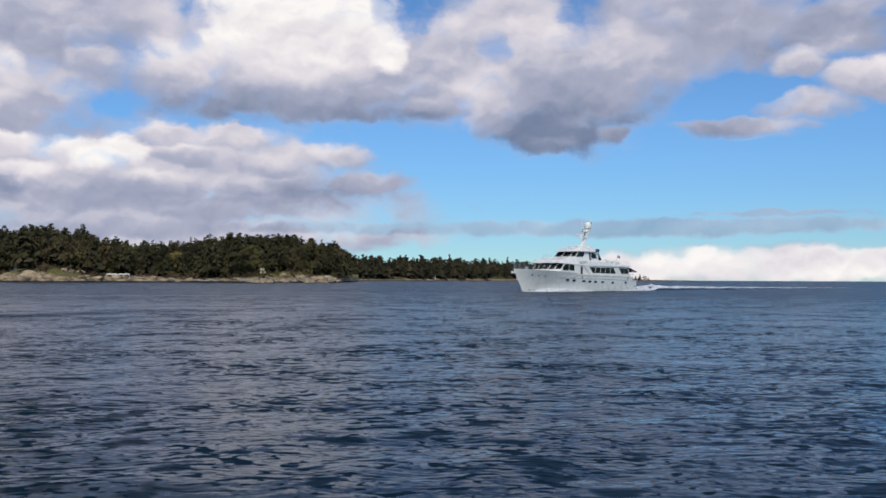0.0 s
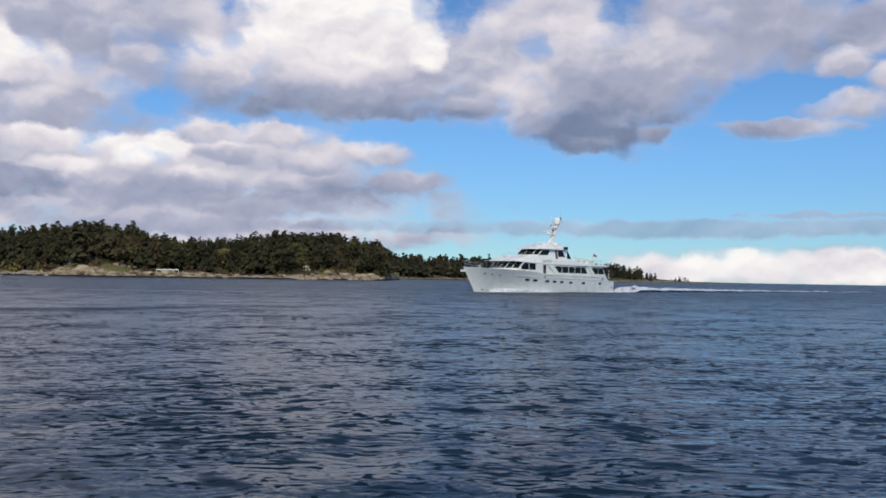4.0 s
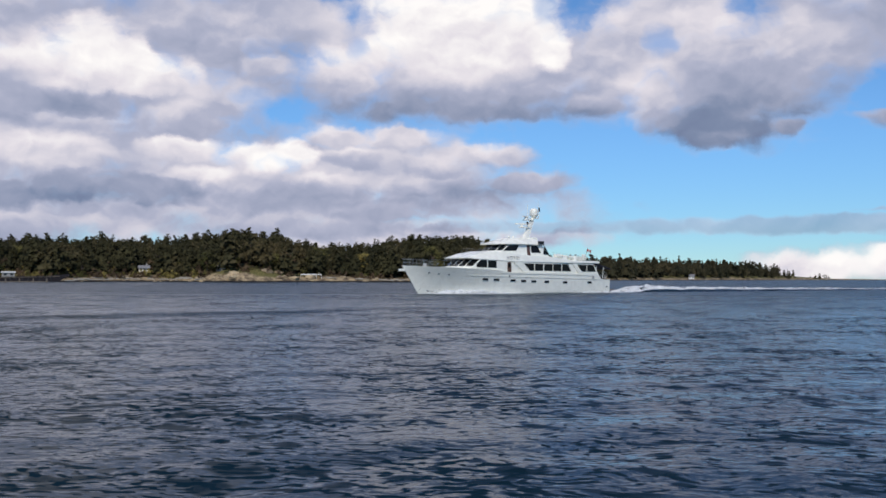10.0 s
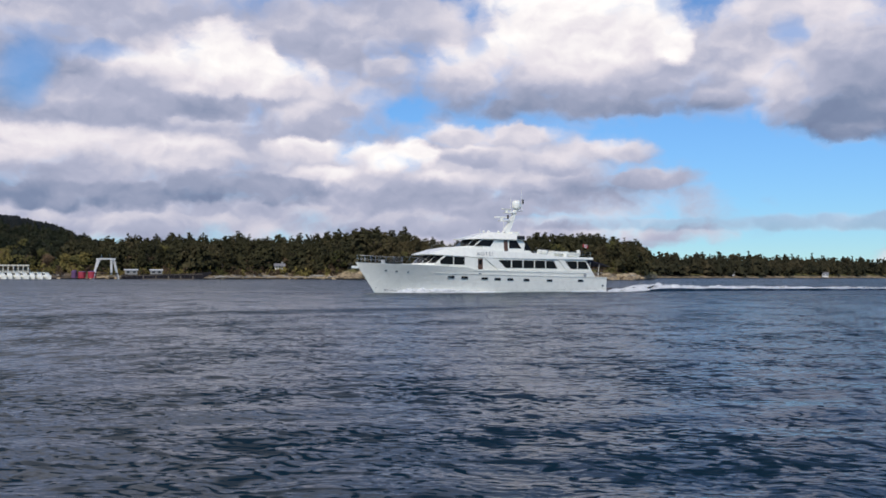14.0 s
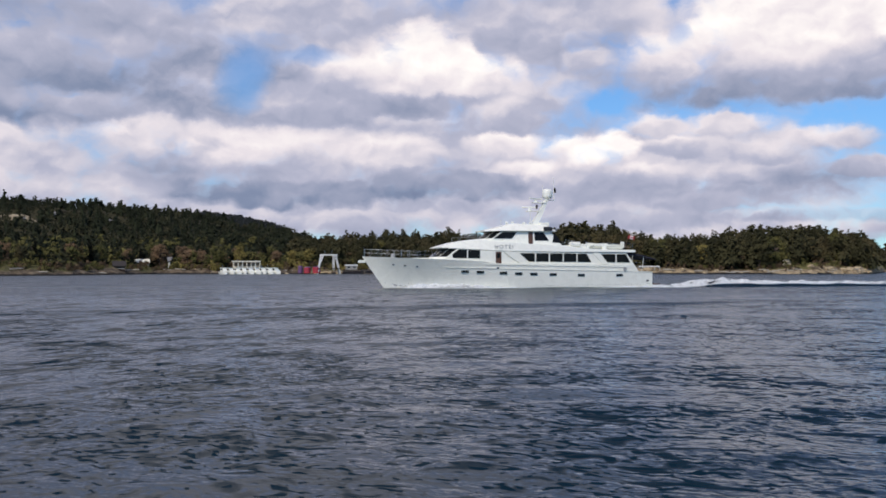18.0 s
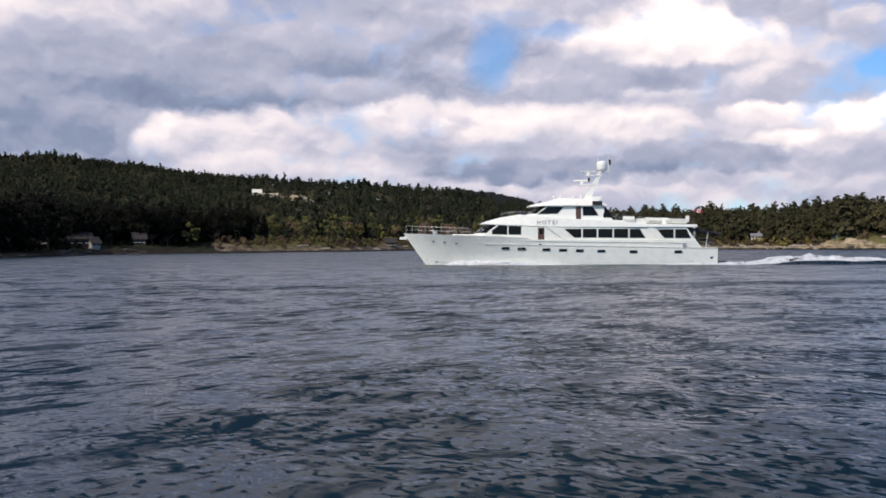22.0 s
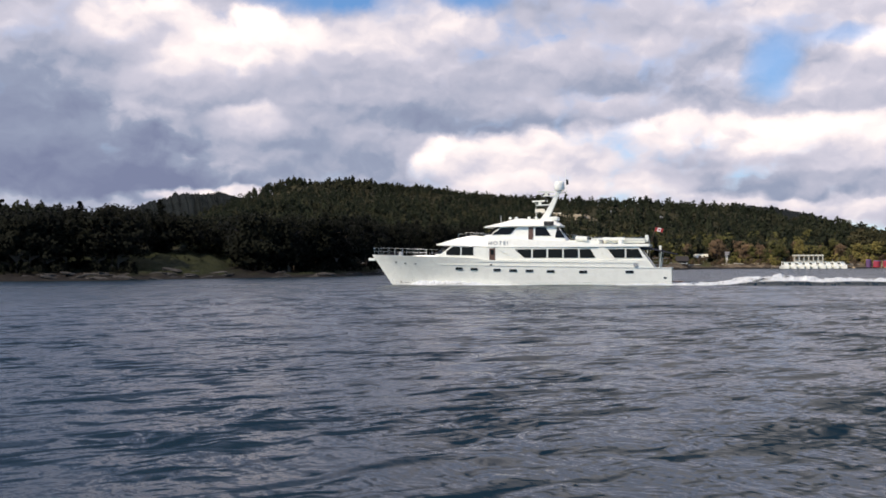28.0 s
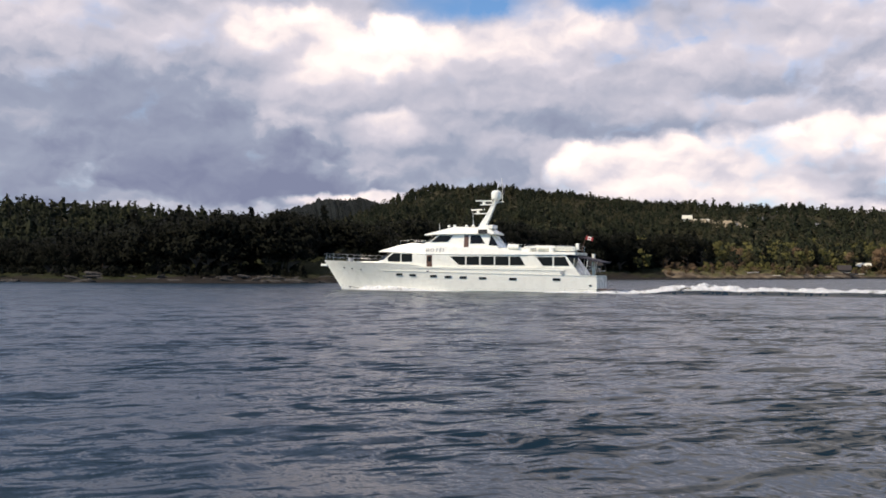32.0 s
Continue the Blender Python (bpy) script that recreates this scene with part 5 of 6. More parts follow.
oval_port(2.2, 2.2, 0.25, 0.14, "small dark vent")
oval_port(-16.2, 0.75, 0.28, 0.16, "small dark exhaust port")


def ring_block(name, stations, mat, label=""):
    """Stations: x, low z, high z, half width low, half width high."""
    secs = [[(x, wl, zl), (x, wh, zh), (x, -wh, zh), (x, -wl, zl)] for x, zl, zh, wl, wh in stations]
    bm = loft(secs)
    es = [e for e in bm.edges if e.calc_length() > 0.3]
    bmesh.ops.bevel(bm, geom=es, offset=0.05, segments=2, affect="EDGES", clamp_overlap=True)
    return part(name, bm, mat, YACHT, label)


def cabin_half(x):
    return float(np.interp(x, [-15, -5, 3, 6.45, 7.2, 8.95], [2.72, 2.9, 2.9, 2.72, 2.66, 2.5]))


ring_block("deckhouse", [(-15.1, 1.5, 1.85, 2.72, 2.72), (-13.5, 1.5, 4.0, 2.74, 2.74), (-5, 2.5, 4.0, 2.9, 2.9), (3, 2.55, 4.1, 2.9, 2.9), (6.3, 2.75, 4.27, 2.70, 2.70)], M["white"], "white main deckhouse")
ring_block("upper_deck", [(-14.2, 4.0, 4.3, 2.85, 2.8), (-8.8, 4.0, 4.38, 3.0, 2.92), (-5.3, 4.0, 4.76, 3.0, 2.85), (-1, 4.02, 4.92, 3.0, 2.8), (3.0, 4.12, 5.25, 2.95, 2.6),
                          (4.8, 4.2, 5.42, 2.85, 2.35), (6.9, 4.3, 5.1, 2.75, 2.2), (9.0, 4.4, 4.5, 2.5, 2.4)], M["white"], "white upper deck with sloped brow")
ring_block("trunk_cabin", [(8.8, 2.9, 3.30, 1.7, 1.55), (11.2, 3.0, 3.32, 1.35, 1.2), (12.4, 3.1, 3.22, 0.95, 0.9)], M["white"], "low white trunk on the foredeck")
ring_block("pilothouse", [(-5.3, 4.6, 4.85, 2.1, 2.1), (-4.0, 4.6, 6.4, 2.15, 1.95), (1.72, 4.6, 6.34, 2.15, 1.93)], M["white"], "white pilothouse with raked front")
ring_block("pilothouse_roof", [(-4.75, 6.32, 6.5, 2.0, 1.6), (-3.7, 6.34, 7.12, 2.3, 1.2), (0.2, 6.36, 7.26, 2.35, 1.15), (2.2, 6.34, 6.75, 2.2, 1.5), (3.75, 6.28, 6.4, 1.6, 1.5)],
           M["white"], "peaked white pilothouse roof")


def side_pane(name, pts, half, mat, label="", thick=0.035, parent=YACHT):
    for s in (1, -1):
        bm = bmesh.new()
        a = [bm.verts.new((x, s * (half(x, z) + thick), z)) for x, z in pts]
        b = [bm.verts.new((x, s * (half(x, z) - 0.03), z)) for x, z in pts]
        n = len(a)
        bm.faces.new(a)
        bm.faces.new(b[::-1])
        for i in range(n):
            bm.faces.new((a[i], b[i], b[(i + 1) % n], a[(i + 1) % n]))
        part(name, bm, mat, parent, label)


ch = lambda x, z: cabin_half(x)
for pts in ([(0.45, 3.86), (-0.62, 2.92), (-1.34, 2.92), (-1.34, 3.86)], [(-1.52, 3.86), (-1.52, 2.92), (-2.99, 2.92), (-2.99, 3.86)],
            [(-3.17, 3.85), (-3.17, 2.91), (-4.67, 2.91), (-4.67, 3.85)], [(-4.85, 3.85), (-4.85, 2.9), (-6.35, 2.9), (-6.35, 3.85)],
            [(-6.53, 3.84), (-6.53, 2.89), (-8.2, 2.89), (-7.63, 3.84)], [(-9.46, 3.8), (-10.2, 2.86), (-11.23, 2.86), (-11.23, 3.8)],
            [(-11.41, 3.8), (-11.41, 2.86), (-13.1, 2.86), (-12.6, 3.8)]):
    side_pane("saloon_window", pts, ch, M["glass"], "dark tinted saloon window")
side_pane("fore_window", [(7.0, 4.25), (8.4, 3.32), (6.15, 3.27), (6.15, 4.21)], ch, M["glass"], "raked dark forward window")
side_pane("fore_window", [(6.0, 4.19), (6.0, 3.27), (4.65, 3.25), (4.65, 4.15)], ch, M["glass"], "dark tinted forward window")
side_pane("side_door", [(3.27, 4.0), (3.27, 2.62), (2.6, 2.62), (2.6, 4.0)], ch, M["teak"], "varnished brown side door", 0.02)
side_pane("door_window", [(3.12, 3.85), (3.12, 3.3), (2.75, 3.3), (2.75, 3.85)], ch, M["glass"], "", 0.03)
side_pane("wing_panel", [(2.4, 4.05), (0.4, 2.66), (-0.55, 2.66), (1.3, 4.05)], lambda x, z: 2.98, M["white"], "white slanted wing panel", 0.04)
side_pane("wing_panel", [(-8.3, 4.02), (-9.6, 2.66), (-10.4, 2.66), (-9.1, 4.02)], lambda x, z: 2.86, M["white"], "white slanted wing panel", 0.04)
side_pane("crest", [(-12.75 + 0.22 * math.cos(k * 0.628), 2.1 + 0.22 * math.sin(k * 0.628)) for k in range(10)], lambda x, z: 2.98, M["trim"], "small round dark crest", 0.03)
ph = lambda x, z: float(np.interp(z, [4.6, 6.37], [2.15, 1.93]))
side_pane("pilothouse_window", [(3.2, 5.5), (2.1, 6.24), (0.45, 6.24), (1.07, 5.5)], lambda x, z: ph(x, z) if x < 2.6 else ph(x, z) - 0.02 * (x - 2.6) * 5, M["glass"], "dark pilothouse side window", 0.05)
side_pane("pilothouse_door", [(-0.9, 6.26), (-0.9, 4.86), (-1.45, 4.86), (-1.45, 6.26)], ph, M["teak"], "varnished brown pilothouse door", 0.03)
side_pane("pilothouse_window", [(-1.65, 6.25), (-1.65, 5.3), (-3.36, 5.3), (-2.75, 6.25)], ph, M["glass"], "dark pilothouse window")
side_pane("aft_wing_glass", [(-4.05, 6.3), (-3.8, 5.1), (-4.9, 5.05)], ph, M["glass"], "dark aft wing glass", 0.03)
side_pane("vent_box", [(-3.05, 6.85), (-3.05, 6.4), (-4.1, 6.4), (-4.1, 6.85)], lambda x, z: 2.28, M["black"], "black vent box under the roof edge", 0.06)


def wrapped_front(body, pane, low, high, z0, z1, foot, back, label):
    """A raked front that bows forward in plan, with dark panes between white pillars. low, high: half outlines from the side to the centre."""
    ring0 = low + [(x, -y) for x, y in low[-2::-1]]
    ring1 = high + [(x, -y) for x, y in high[-2::-1]]
    lean = [((a[0] - b[0]) / (z1 - z0), a[1]) for a, b in zip(ring0, ring1)]
    base = [(x + k * (z0 - foot), y) for (x, y), (k, _) in zip(ring0, lean)]
    rings = []
    for ring, z in ((base, foot), (ring0, z0), (ring1, z1)):
        rings.append([(back, ring[0][1], z)] + [(x, y, z) for x, y in ring] + [(back, ring[-1][1], z)])
    part(body, loft(rings), M["white"], YACHT)
    for i in range(len(ring0) - 1):
        c = [Vector((*ring0[i], z0)), Vector((*ring0[i + 1], z0)), Vector((*ring1[i + 1], z1)), Vector((*ring1[i], z1))]
        nrm = (c[1] - c[0]).cross(c[3] - c[0]).normalized()
        nrm = nrm if nrm.x > 0 else -nrm
        e = 0.07 / max((c[1] - c[0]).length, 0.3)
        q = [c[0].lerp(c[1], e), c[0].lerp(c[1], 1 - e), c[3].lerp(c[2], 1 - e), c[3].lerp(c[2], e)]
        q = [q[0].lerp(q[3], 0.07), q[1].lerp(q[2], 0.07), q[1].lerp(q[2], 0.96), q[0].lerp(q[3], 0.96)]
        bm = bmesh.new()
        f = [bm.verts.new(p + nrm * 0.03) for p in q]
        g = [bm.verts.new(p - nrm * 0.03) for p in q]
        bm.faces.new(f)
        bm.faces.new(g[::-1])
        for k in range(4):
            bm.faces.new((f[k], g[k], g[(k + 1) % 4], f[(k + 1) % 4]))
        part(pane, bm, M["glass"], YACHT, label)


wrapped_front("saloon_front", "windscreen_pane", [(8.0, 2.64), (8.75, 1.9), (9.1, 0.95), (9.2, 0.0)], [(6.75, 2.64), (7.45, 1.9), (7.8, 0.95), (7.9, 0.0)], 3.36, 4.32, 2.8, 6.0,
              "dark raked windscreen pane")
wrapped_front("bridge_front", "pilothouse_pane", [(2.5, 1.98), (3.2, 1.4), (3.45, 0.0)], [(1.35, 1.92), (2.05, 1.35), (2.3, 0.0)], 5.45, 6.32, 4.7, 1.2, "dark raked pilothouse pane")

# mast, dome, radars and aerials
part("mast", loft([[(x + dx, dy, z) for dx, dy in ((-0.42 * k, 0.32 * k), (0.42 * k, 0.32 * k), (0.42 * k, -0.32 * k), (-0.42 * k, -0.32 * k))]
                   for x, z, k in ((-2.7, 7.1, 1.0), (-3.5, 8.5, 0.72), (-4.3, 10.15, 0.5))]), M["white"], YACHT, "raked white mast")
sat = part("satellite_dome", loft([[(-4.42 + r * math.cos(k * math.pi / 9), r * math.sin(k * math.pi / 9), z) for k in range(18)]
                                  for r, z in ((0.40, 10.27), (0.54, 10.34), (0.58, 10.5), (0.58, 10.98), (0.54, 11.16), (0.40, 11.3), (0.14, 11.36))]), M["white"], YACHT, "white satellite dome", smooth=True)
part("dome_base", tube(bmesh.new(), (-4.4, 0, 10.05), (-4.42, 0, 10.3), 0.2, 0.36, 14), M["white"], sat)
for z, x, l in ((9.75, -4.1, 1.5), (8.75, -3.6, 1.7)):
    arm = part("radar_arm", box(bmesh.new(), x, x + l, -0.3, 0.3, z - 0.06, z + 0.06, 0.02), M["white"], YACHT)
    part("radar_pedestal", tube(bmesh.new(), (x + l - 0.35, 0, z + 0.06), (x + l - 0.35, 0, z + 0.34), 0.2, 0.17, 10), M["white"], arm)
    ra = part("radar_scanner", box(bmesh.new(), -0.95, 0.95, -0.09, 0.09, 0, 0.16, 0.03), M["white"], arm, "white open radar scanner")
    ra.matrix_basis = pose(x + l - 0.35, 0, z + 0.36, 0, 0, 25 if z > 9 else -20)
part("spreader", box(bmesh.new(), -5.3, -4.3, -0.06, 0.06, 10.0, 10.08, 0.01), M["white"], YACHT)
part("spreader", tube(bmesh.new(), (-4.2, -1.1, 10.0), (-4.2, 1.1, 10.0), 0.05), M["white"], YACHT)
part("aerial", tube(bmesh.new(), (-5.2, 0.1, 10.1), (-5.1, 0.1, 12.7), 0.035, 0.02, 6), M["white"], YACHT, "thin white whip aerial")
part("aerial", tube(bmesh.new(), (-4.2, -1.0, 10.0), (-4.2, -1.0, 11.9), 0.032, 0.02, 6), M["white"], YACHT, "thin white whip aerial")
part("aerial", tube(bmesh.new(), (-2.0, 0.9, 7.0), (-1.95, 0.9, 9.0), 0.03, 0.02, 6), M["white"], YACHT, "thin white whip aerial")
part("aerial", tube(bmesh.new(), (1.8, 1.6, 6.7), (1.8, 1.6, 7.6), 0.035, 0.03, 6), M["white"], YACHT, "short white aerial")
part("burgee", slab(bmesh.new(), [(-5.15, 10.9), (-5.15, 11.55), (-5.4, 11.45), (-5.45, 10.95)], 0.09, 0.12), M["black"], YACHT, "small dark pennant")
part("signal_lamp", dome_mesh(bmesh.new(), (-3.0, 0.25, 9.25), 0.16, 1, 1, 1.6), M["black"], YACHT, "black horn")
for x in (-1.2, -2.0, 0.2, 0.9):
    part("search_lamp", dome_mesh(bmesh.new(), (x, 1.0, 7.32), 0.15, 1.3, 1, 1, 10, 6), M["white"], YACHT, "small white roof fitting")
part("roof_locker", box(bmesh.new(), -4.3, -3.2, -0.9, 0.9, 7.0, 7.42, 0.08), M["white"], YACHT)


def rail(name, pts, height, posts, r=0.013, mids=1, label="thin stainless rail"):
    """A rail along deck points with its posts."""
    for s in (1, -1):
        bm = bmesh.new()
        for k in range(mids + 1):
            z = height * (k + 1) / (mids + 1)
            for a, b in zip(pts, pts[1:]):
                tube(bm, (a[0], s * a[1], a[2] + z), (b[0], s * b[1], b[2] + z), r, n=6)
        ob = part(name, bm, M["steel"], YACHT, label)
        for i in range(posts):
            t = i / (posts - 1) * (len(pts) - 1)
            k = min(int(t), len(pts) - 2)
            f = t - k
            p = [pts[k][j] + (pts[k + 1][j] - pts[k][j]) * f for j in range(3)]
            part("stanchion", tube(bmesh.new(), (p[0], s * p[1], p[2] - 0.03), (p[0], s * p[1], p[2] + height), 0.012, n=6), M["steel"], ob)


rail("bow_rail", [(x, hull_point((x + 16.85) / 33.75, 3.2)[1] - 0.12, sheer(x)) for x in (9.6, 11, 12.5, 14, 15.4, 16.6)], 0.82, 10)
rail("boat_deck_rail", [(-5.5, 2.6, 4.7), (-9.0, 2.65, 4.36), (-13.9, 2.6, 4.3)], 0.7, 9)
rail("bridge_rail", [(3.6, 1.95, 5.3), (5.2, 1.9, 5.38), (6.6, 1.7, 5.2)], 0.4, 4, mids=0)
part("pulpit", tube(bmesh.new(), (16.6, 0.42, 4.25), (16.6, -0.42, 4.25), 0.022, n=6), M["steel"], YACHT)
part("anchor", box(bmesh.new(), 16.5, 17.3, -0.13, 0.13, 2.75, 3.05, 0.05), M["white"], YACHT, "white anchor roller at the stem")
part("windlass", tube(bmesh.new(), (13.4, 0, 3.25), (13.4, 0, 3.75), 0.3, 0.22, 10), M["trim"], YACHT)

# boat deck: crane, tender, liferaft
part("crane_pedestal", tube(bmesh.new(), (-11.1, 1.0, 4.3), (-11.1, 1.0, 4.85), 0.32, 0.27, 12), M["white"], YACHT, "white boat crane pedestal")
part("crane_boom", slab(bmesh.new(), [(-8.0, 4.86), (-8.0, 4.98), (-11.4, 5.08), (-11.6, 4.8), (-11.0, 4.76)], 0.82, 1.18), M["white"], YACHT, "white boat crane boom")
tender_secs = [[(x, 0.2 + b, z), (x, 0.2 + b * 0.6, 4.45), (x, 0.2 - b * 0.6, 4.45), (x, 0.2 - b, z)] for x, b, z in ((-13.6, 0.75, 4.95), (-12, 0.85, 4.98), (-10.2, 0.8, 5.05), (-9.2, 0.25, 5.15))]
part("tender", loft(tender_secs), M["white"], YACHT, "small white tender on the boat deck")
part("tender_outboard", box(bmesh.new(), -13.95, -13.6, 0.0, 0.4, 4.6, 5.3, 0.06), M["white"], YACHT)
part("liferaft", tube(bmesh.new(), (-6.4, 1.9, 4.95), (-7.6, 1.9, 4.9), 0.28, n=12), M["white"], YACHT, "white liferaft canister")
part("boat_deck_locker", box(bmesh.new(), -5.4, -8.9, -1.8, 1.8, 4.4, 4.8, 0.05), M["white"], YACHT)

# stern: canvas, swim step, flag
can = [(-13.2, 3.96), (-14.4, 3.90), (-16.9, 3.28), (-16.9, 3.18), (-14.3, 3.72), (-13.2, 3.76)]
part("stern_canopy", slab(bmesh.new(), can, -2.55, 2.55), M["canvas"], YACHT, "dark navy canvas canopy over the aft deck")
for s in (1, -1):
    for x, z in ((-14.0, 3.80), (-15.4, 3.50)):
        part("canopy_post", tube(bmesh.new(), (x + 0.25, s * 2.45, 1.78), (x, s * 2.45, z), 0.03, n=7), M["white"], YACHT, "slim white canopy post")
    aft = bmesh.new()
    for z in (2.15, 2.5, 2.85):
        tube(aft, (-14.3, s * 2.5, z), (-15.9, s * 2.4, z - 0.08), 0.016, n=6)
    part("aft_deck_rail", aft, M["steel"], YACHT, "thin stainless aft deck rail")
part("aft_ladder", box(bmesh.new(), -15.2, -14.95, -2.3, -1.7, 1.8, 4.2, 0.02), M["white"], YACHT, "white ladder to the boat deck")
part("swim_step", box(bmesh.new(), -18.0, -16.8, -2.3, 2.3, 0.3, 0.42, 0.03), M["teak"], YACHT, "low teak swim step")
part("transom_rail", tube(bmesh.new(), (-16.7, -2.4, 2.3), (-16.7, 2.4, 2.3), 0.03, n=6), M["steel"], YACHT)
def fly(pts):
    """Flag outlines, taken in about the staff's head."""
    return [(-14.66 + (x + 14.66) * 0.58, 5.95 + (z - 5.95) * 0.58) for x, z in pts]


staff = part("flag_staff", tube(bmesh.new(), (-14.1, 0, 4.2), (-14.75, 0, 6.3), 0.035, 0.02, 7), M["teak"], YACHT, "varnished flag staff")
fl = [(-14.52, 5.55), (-14.75, 6.25), (-15.15, 6.18), (-14.95, 5.5)]
part("flag_bar", slab(bmesh.new(), fly(fl), -0.02, 0.02), M["flagred"], staff, "red flag bar")
part("flag_field", slab(bmesh.new(), fly([(-14.95, 5.5), (-15.15, 6.18), (-15.75, 6.02), (-15.55, 5.38)]), -0.02, 0.05), M["flagwhite"], staff, "white flag field")
part("flag_bar", slab(bmesh.new(), fly([(-15.55, 5.38), (-15.75, 6.02), (-16.1, 5.88), (-15.9, 5.24)]), -0.01, 0.06), M["flagred"], staff, "red flag bar")
leaf = []
for k in range(22):
    rr = 0.23 if k % 2 == 0 else 0.12
    leaf.append((-15.35 + rr * math.sin(k * math.pi / 11), 5.77 + rr * math.cos(k * math.pi / 11)))
part("flag_leaf", slab(bmesh.new(), fly(leaf), -0.045, 0.075), M["flagred"], staff, "red maple leaf")

# the name on the upper deck's side
for s in (1, -1):
    cu = bpy.data.curves.new("lettering", "FONT")
    cu.body, cu.size, cu.extrude, cu.space_character = "HOTEI", 0.62, 0.012, 1.35
    cu.align_x, cu.align_y = "CENTER", "CENTER"
    cu.materials.append(M["trim"])
    ob = new("name_lettering", cu)
    ob.parent = YACHT
    ob["label"] = "grey raised name letters"
    ob.matrix_basis = pose(1.9, s * 2.895, 4.55, 90 - 14 * 1.0, 0, 180 if s > 0 else 0)


# the houses stand a little further aft than first laid out
FIXED = ("hull", "deck", "boot_stripe", "rub_rail", "spray_knuckle", "bow_rail", "pulpit", "anchor", "windlass", "swim_step", "transom_rail", "porthole", "trunk_cabin", "deckhouse", "saloon_front", "windscreen_pane", "bridge_front", "pilothouse_pane")
PANES = ("saloon_window", "side_door", "door_window", "wing_panel", "pilothouse_window", "pilothouse_door", "aft_wing_glass")
for o in list(YACHT.children):
    kind = o.name.split(".")[0]
    if kind not in FIXED:
        o.location.x -= 0.85 if kind in PANES else 0.45

# ------------------------------------------------------------------ wake, moving with the yacht
def height_sheet(name, xs, ys, fn, mat, label, parent, wide=None):
    vs, fs = [], []
    for i, x in enumerate(xs):
        for y in ys:
            yy = y * (wide(x) if wide else 1)
            vs.append((x, yy, fn(x, yy, y)))
    n = len(ys)
    for i in range(len(xs) - 1):
        for j in range(n - 1):
            k = i * n + j
            fs.append((k, k + 1, k + n + 1, k + n))
    return mesh_ob(name, vs, fs, mat, parent, label, smooth=True)


WAKE = empty("wake", pose(0, 0, 0), "white foaming wake and bow wave of the yacht", "wake", kind="stuff")
nz = lambda x, y, k, s=0: noise.noise(Vector((x * k, y * k, 3.1 + s)))


def stern_foam(x, y, v):
    d = -16.8 - x
    rise = min(max((d - 2.0) / 5.5, 0.0), 1.0) ** 1.5
    crest = rise * (0.20 * math.exp(-((d - 10.0) / 7.0) ** 2) + 0.82 * math.exp(-max(d - 9, 0) / 110)) + 0.10 * math.exp(-d / 5)
    edge = max(0.0, 1 - abs(v) ** 2.2)
    lump = 1 + 0.4 * nz(x, y, 0.45) + 0.4 * nz(x, y, 1.4, 5) + 0.25 * nz(x, y, 3.3, 7)
    return 0.85 * crest * edge * lump - 0.10 - 0.35 * (1 - edge) + 0.10 * nz(x, y, 2.7, 9) + 0.06 * nz(x, y, 6.1, 3) - 0.0016 * max(d - 25, 0) * (1 + 1.8 * nz(x, y, 0.35, 2))


height_sheet("stern_foam", np.concatenate([np.arange(-16.7, -50, -0.28), np.arange(-50, -150, -0.6)]), np.linspace(-1, 1, 33), stern_foam, M["foam"],
             "white churned stern wake", WAKE, wide=lambda x: 2.1 + 0.022 * (-16.8 - x))


def ridge(side):
    def fn(x, y, v):
        d = 14 - x
        return 0.74 * math.exp(-d / 110) * min(1.0, max(0.05, (-18 - x) / 9)) * math.exp(-((v + 0.15) / 0.42) ** 2) * (1 + 0.3 * nz(x, y, 0.3)) - 0.10
    xs = np.arange(-17, -150, -0.8)
    vs, fs = [], []
    vv = np.linspace(-1, 1, 15)
    for x in xs:
        c = 3.0 + 0.045 * (-17 - x)
        for v in vv:
            y = side * (c + v * 2.0)
            vs.append((x, y, fn(x, y, v)))
    n = len(vv)
    for i in range(len(xs) - 1):
        for j in range(n - 1):
            k = i * n + j
            fs.append((k, k + 1, k + n + 1, k + n))
    return mesh_ob("wake_wave", vs, fs, M["water"], WAKE, "smooth dark wave spreading from the hull", smooth=True)


ridge(1)
ridge(-1)


def bow_wave(side):
    vs, fs = [], []
    xs = np.arange(14.3, -15, -0.25)
    vv = np.linspace(0, 1, 9)
    for x in xs:
        u = (x + 16.85) / (stem(0.3) + 16.85)
        b = hull_point(min(max(u, 0), 1), 0.3)[1]
        d = 14.3 - x
        h = 0.42 * math.exp(-((d - 4.2) / 1.8) ** 2) + 0.40 * math.exp(-((d - 8) / 3.6) ** 2) + 0.17 * math.exp(-d / 16) - 0.22 * math.exp(-((d - 1.0) / 1.5) ** 2)
        w = 0.35 + 0.13 * min(d, 9)
        for v in vv:
            y = b - 0.15 + v * w
            z = h * (1 - v) ** 0.8 * (1 + 0.5 * nz(x, y, 1.3, side) + 0.4 * nz(x, y, 3.1, side)) + 0.07 * nz(x, y, 2.0, 4) - 0.16 * v - (0.02 if d < 14 else 0.02 + 0.012 * (d - 14))
            vs.append((x, side * y, z))
    n = len(vv)
    for i in range(len(xs) - 1):
        for j in range(n - 1):
            k = i * n + j
            fs.append((k, k + 1, k + n + 1, k + n))
    return mesh_ob("bow_wave", vs, fs, M["foam"], WAKE, "white bow wave curling along the hull", smooth=True)


bow_wave(1)
bow_wave(-1)


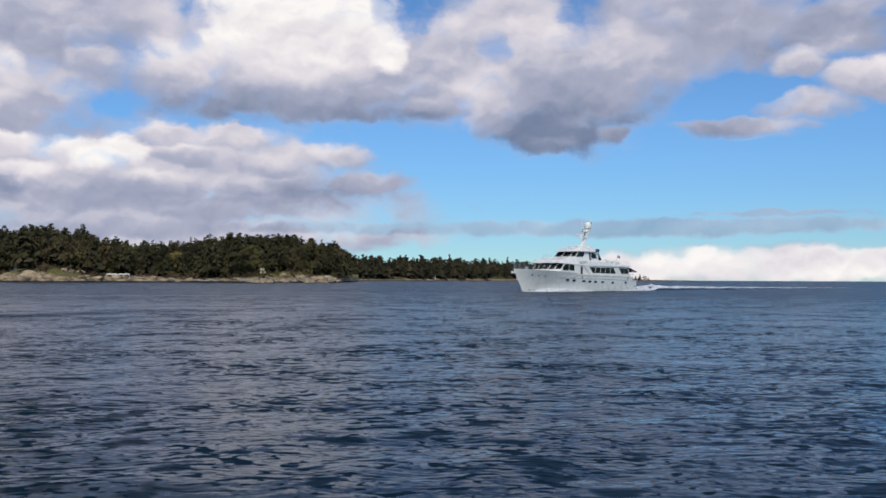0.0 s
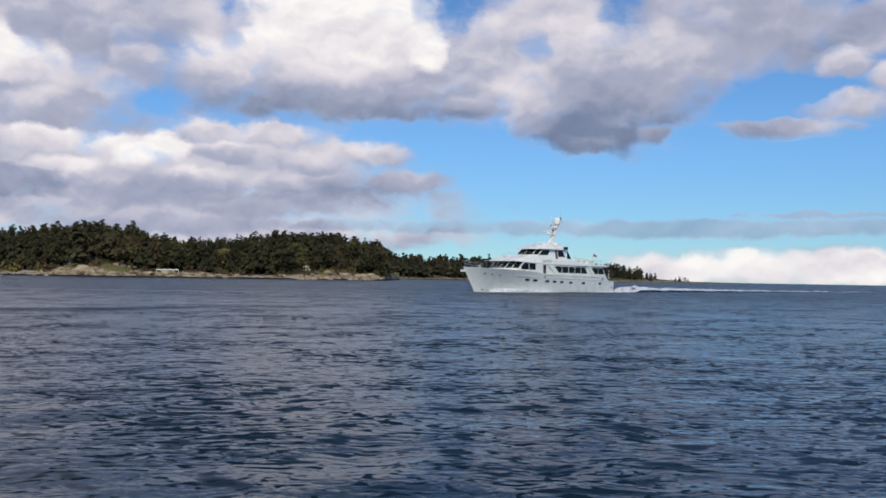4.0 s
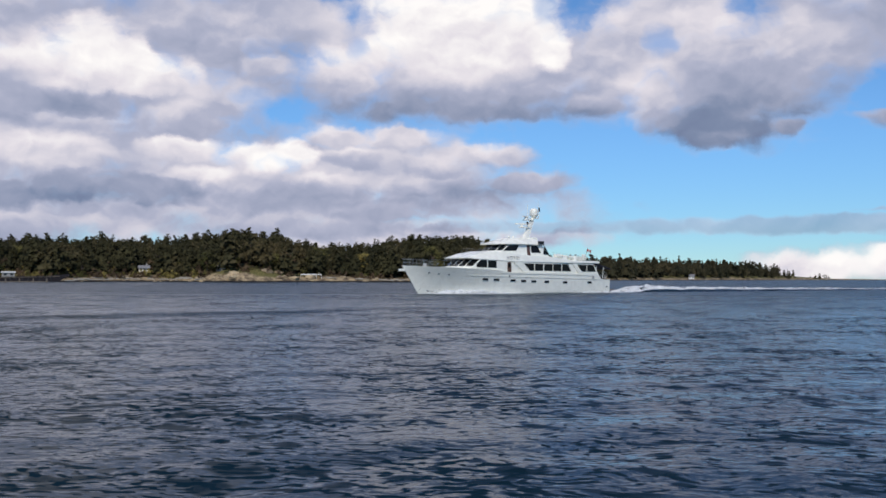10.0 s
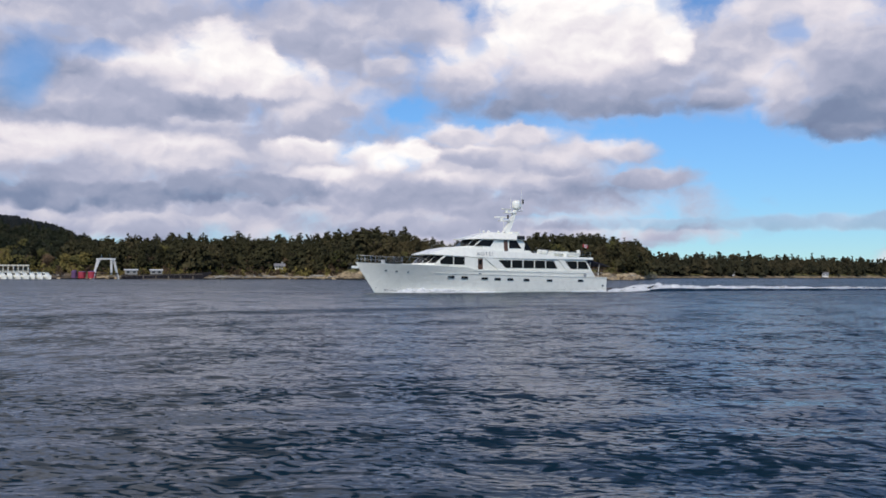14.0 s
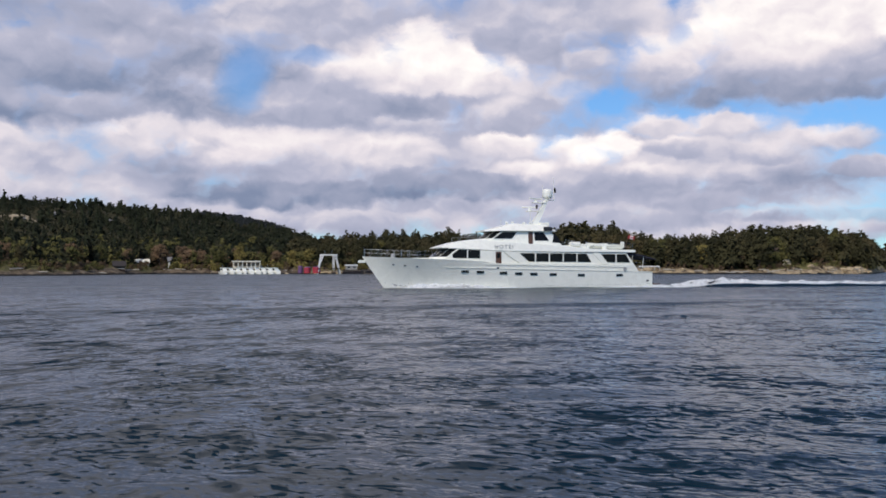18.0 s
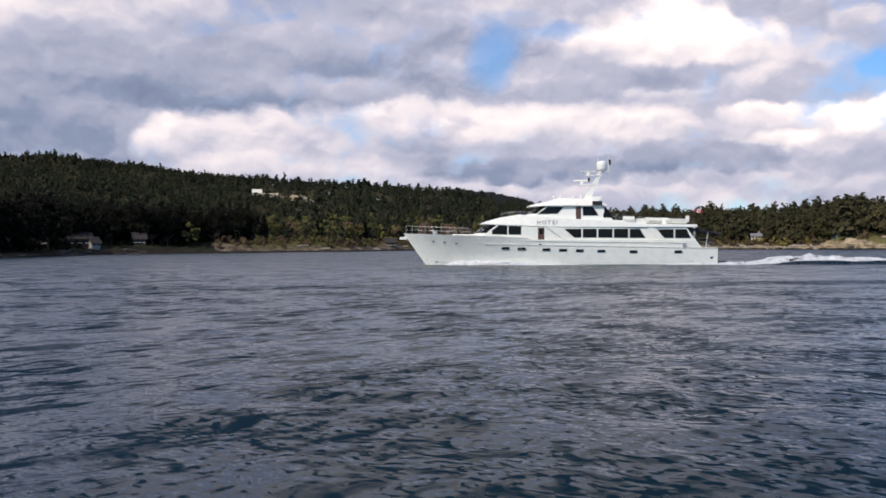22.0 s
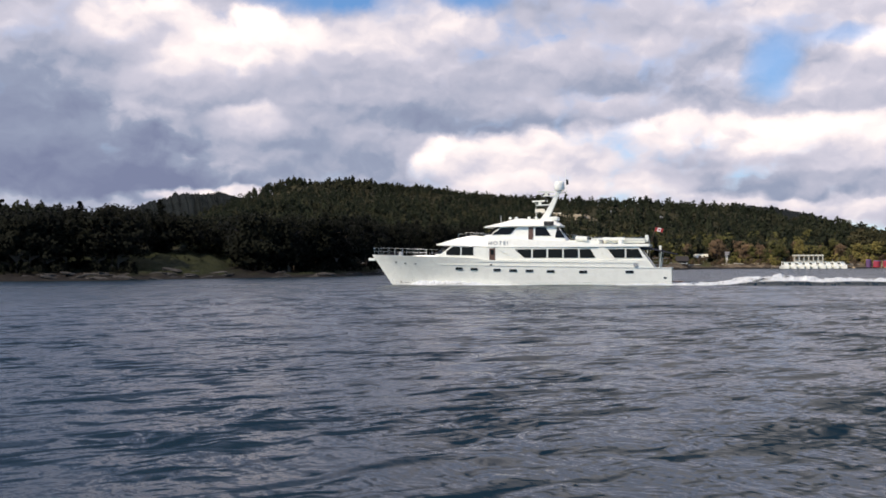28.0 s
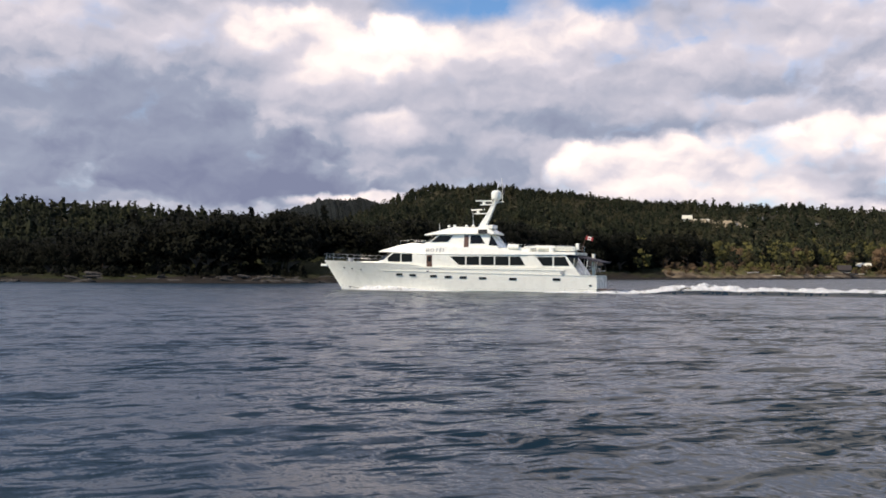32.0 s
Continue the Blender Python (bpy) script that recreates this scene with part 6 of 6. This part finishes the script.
def quarter_crest(side):
    """Thin broken white line running aft from the transom's corner."""
    vs, fs = [], []
    xs = np.arange(-9, -46, -0.22)
    vv = np.linspace(-1, 1, 7)
    for x in xs:
        d = -9 - x
        c = 2.75 + 0.055 * max(d - 6, 0)
        for v in vv:
            y = c + v * (0.16 + 0.014 * d)
            z = (0.10 + 0.14 * min(d / 9, 1) * math.exp(-max(d - 14, 0) / 16)) * (1 - v * v) * (1 + 0.9 * nz(x, y, 1.1, side) + 0.6 * nz(x, y, 3.7, side)) - 0.045 - 0.05 * v * v
            vs.append((x, side * y, z))
    n = len(vv)
    for i in range(len(xs) - 1):
        for j in range(n - 1):
            k = i * n + j
            fs.append((k, k + 1, k + n + 1, k + n))
    return mesh_ob("quarter_crest", vs, fs, M["foam"], WAKE, "thin broken white crest", smooth=True)


quarter_crest(1)
quarter_crest(-1)
rng = np.random.default_rng(77)
for side in (1, -1):
    vs, fs = [], []
    for k in range(420):
        if k % 3 == 0:
            p = np.array([14.0 - rng.gamma(2.0, 0.5), side * (0.5 + rng.gamma(2.0, 0.35)), rng.gamma(2.0, 0.13)])
        else:
            p = np.array([-16.8 - rng.uniform(7, 34), side * rng.uniform(0.2, 2.4), 0.35 + rng.gamma(2.0, 0.07)])
        r = rng.uniform(0.02, 0.06)
        n = len(vs)
        vs += [p + r * q for q in np.array([(1, 0, -0.5), (-0.5, 0.87, -0.5), (-0.5, -0.87, -0.5), (0, 0, 1.0)])]
        fs += [(n, n + 2, n + 1), (n, n + 1, n + 3), (n + 1, n + 2, n + 3), (n + 2, n, n + 3)]
    mesh_ob("spray", vs, fs, M["foam"], WAKE, "flying drops of white spray")

# seconds, x, y, heading of the yacht
COURSE = [(0, 20.88, 155.76, 141.54), (3, 10.13, 144.23, 140.42), (6, -1.53, 132.26, 139.12), (9, -14.09, 119.86, 137.73), (13, -32.06, 102.66, 135.94), (16, -46.24, 89.23, 134.79), (20, -65.61, 70.57, 133.71), (24, -84.78, 50.92, 133.40), (28, -102.74, 30.14, 134.11), (32, -118.26, 8.03, 136.11)]


def motions():
    """The yacht, its wake and the drifting sea."""
    walk(YACHT, [(t, pose(x, y, 0.05 * math.sin(t), 0, 0, h + 90)) for t, x, y, h in COURSE])
    walk(WAKE, [(t, pose(x, y, 0, 0, 0, h + 90)) for t, x, y, h in COURSE])
    walk(SEA, [(t, pose(-0.30 * t, -0.42 * t, 0)) for t in (0, 16, 32)])


motions()
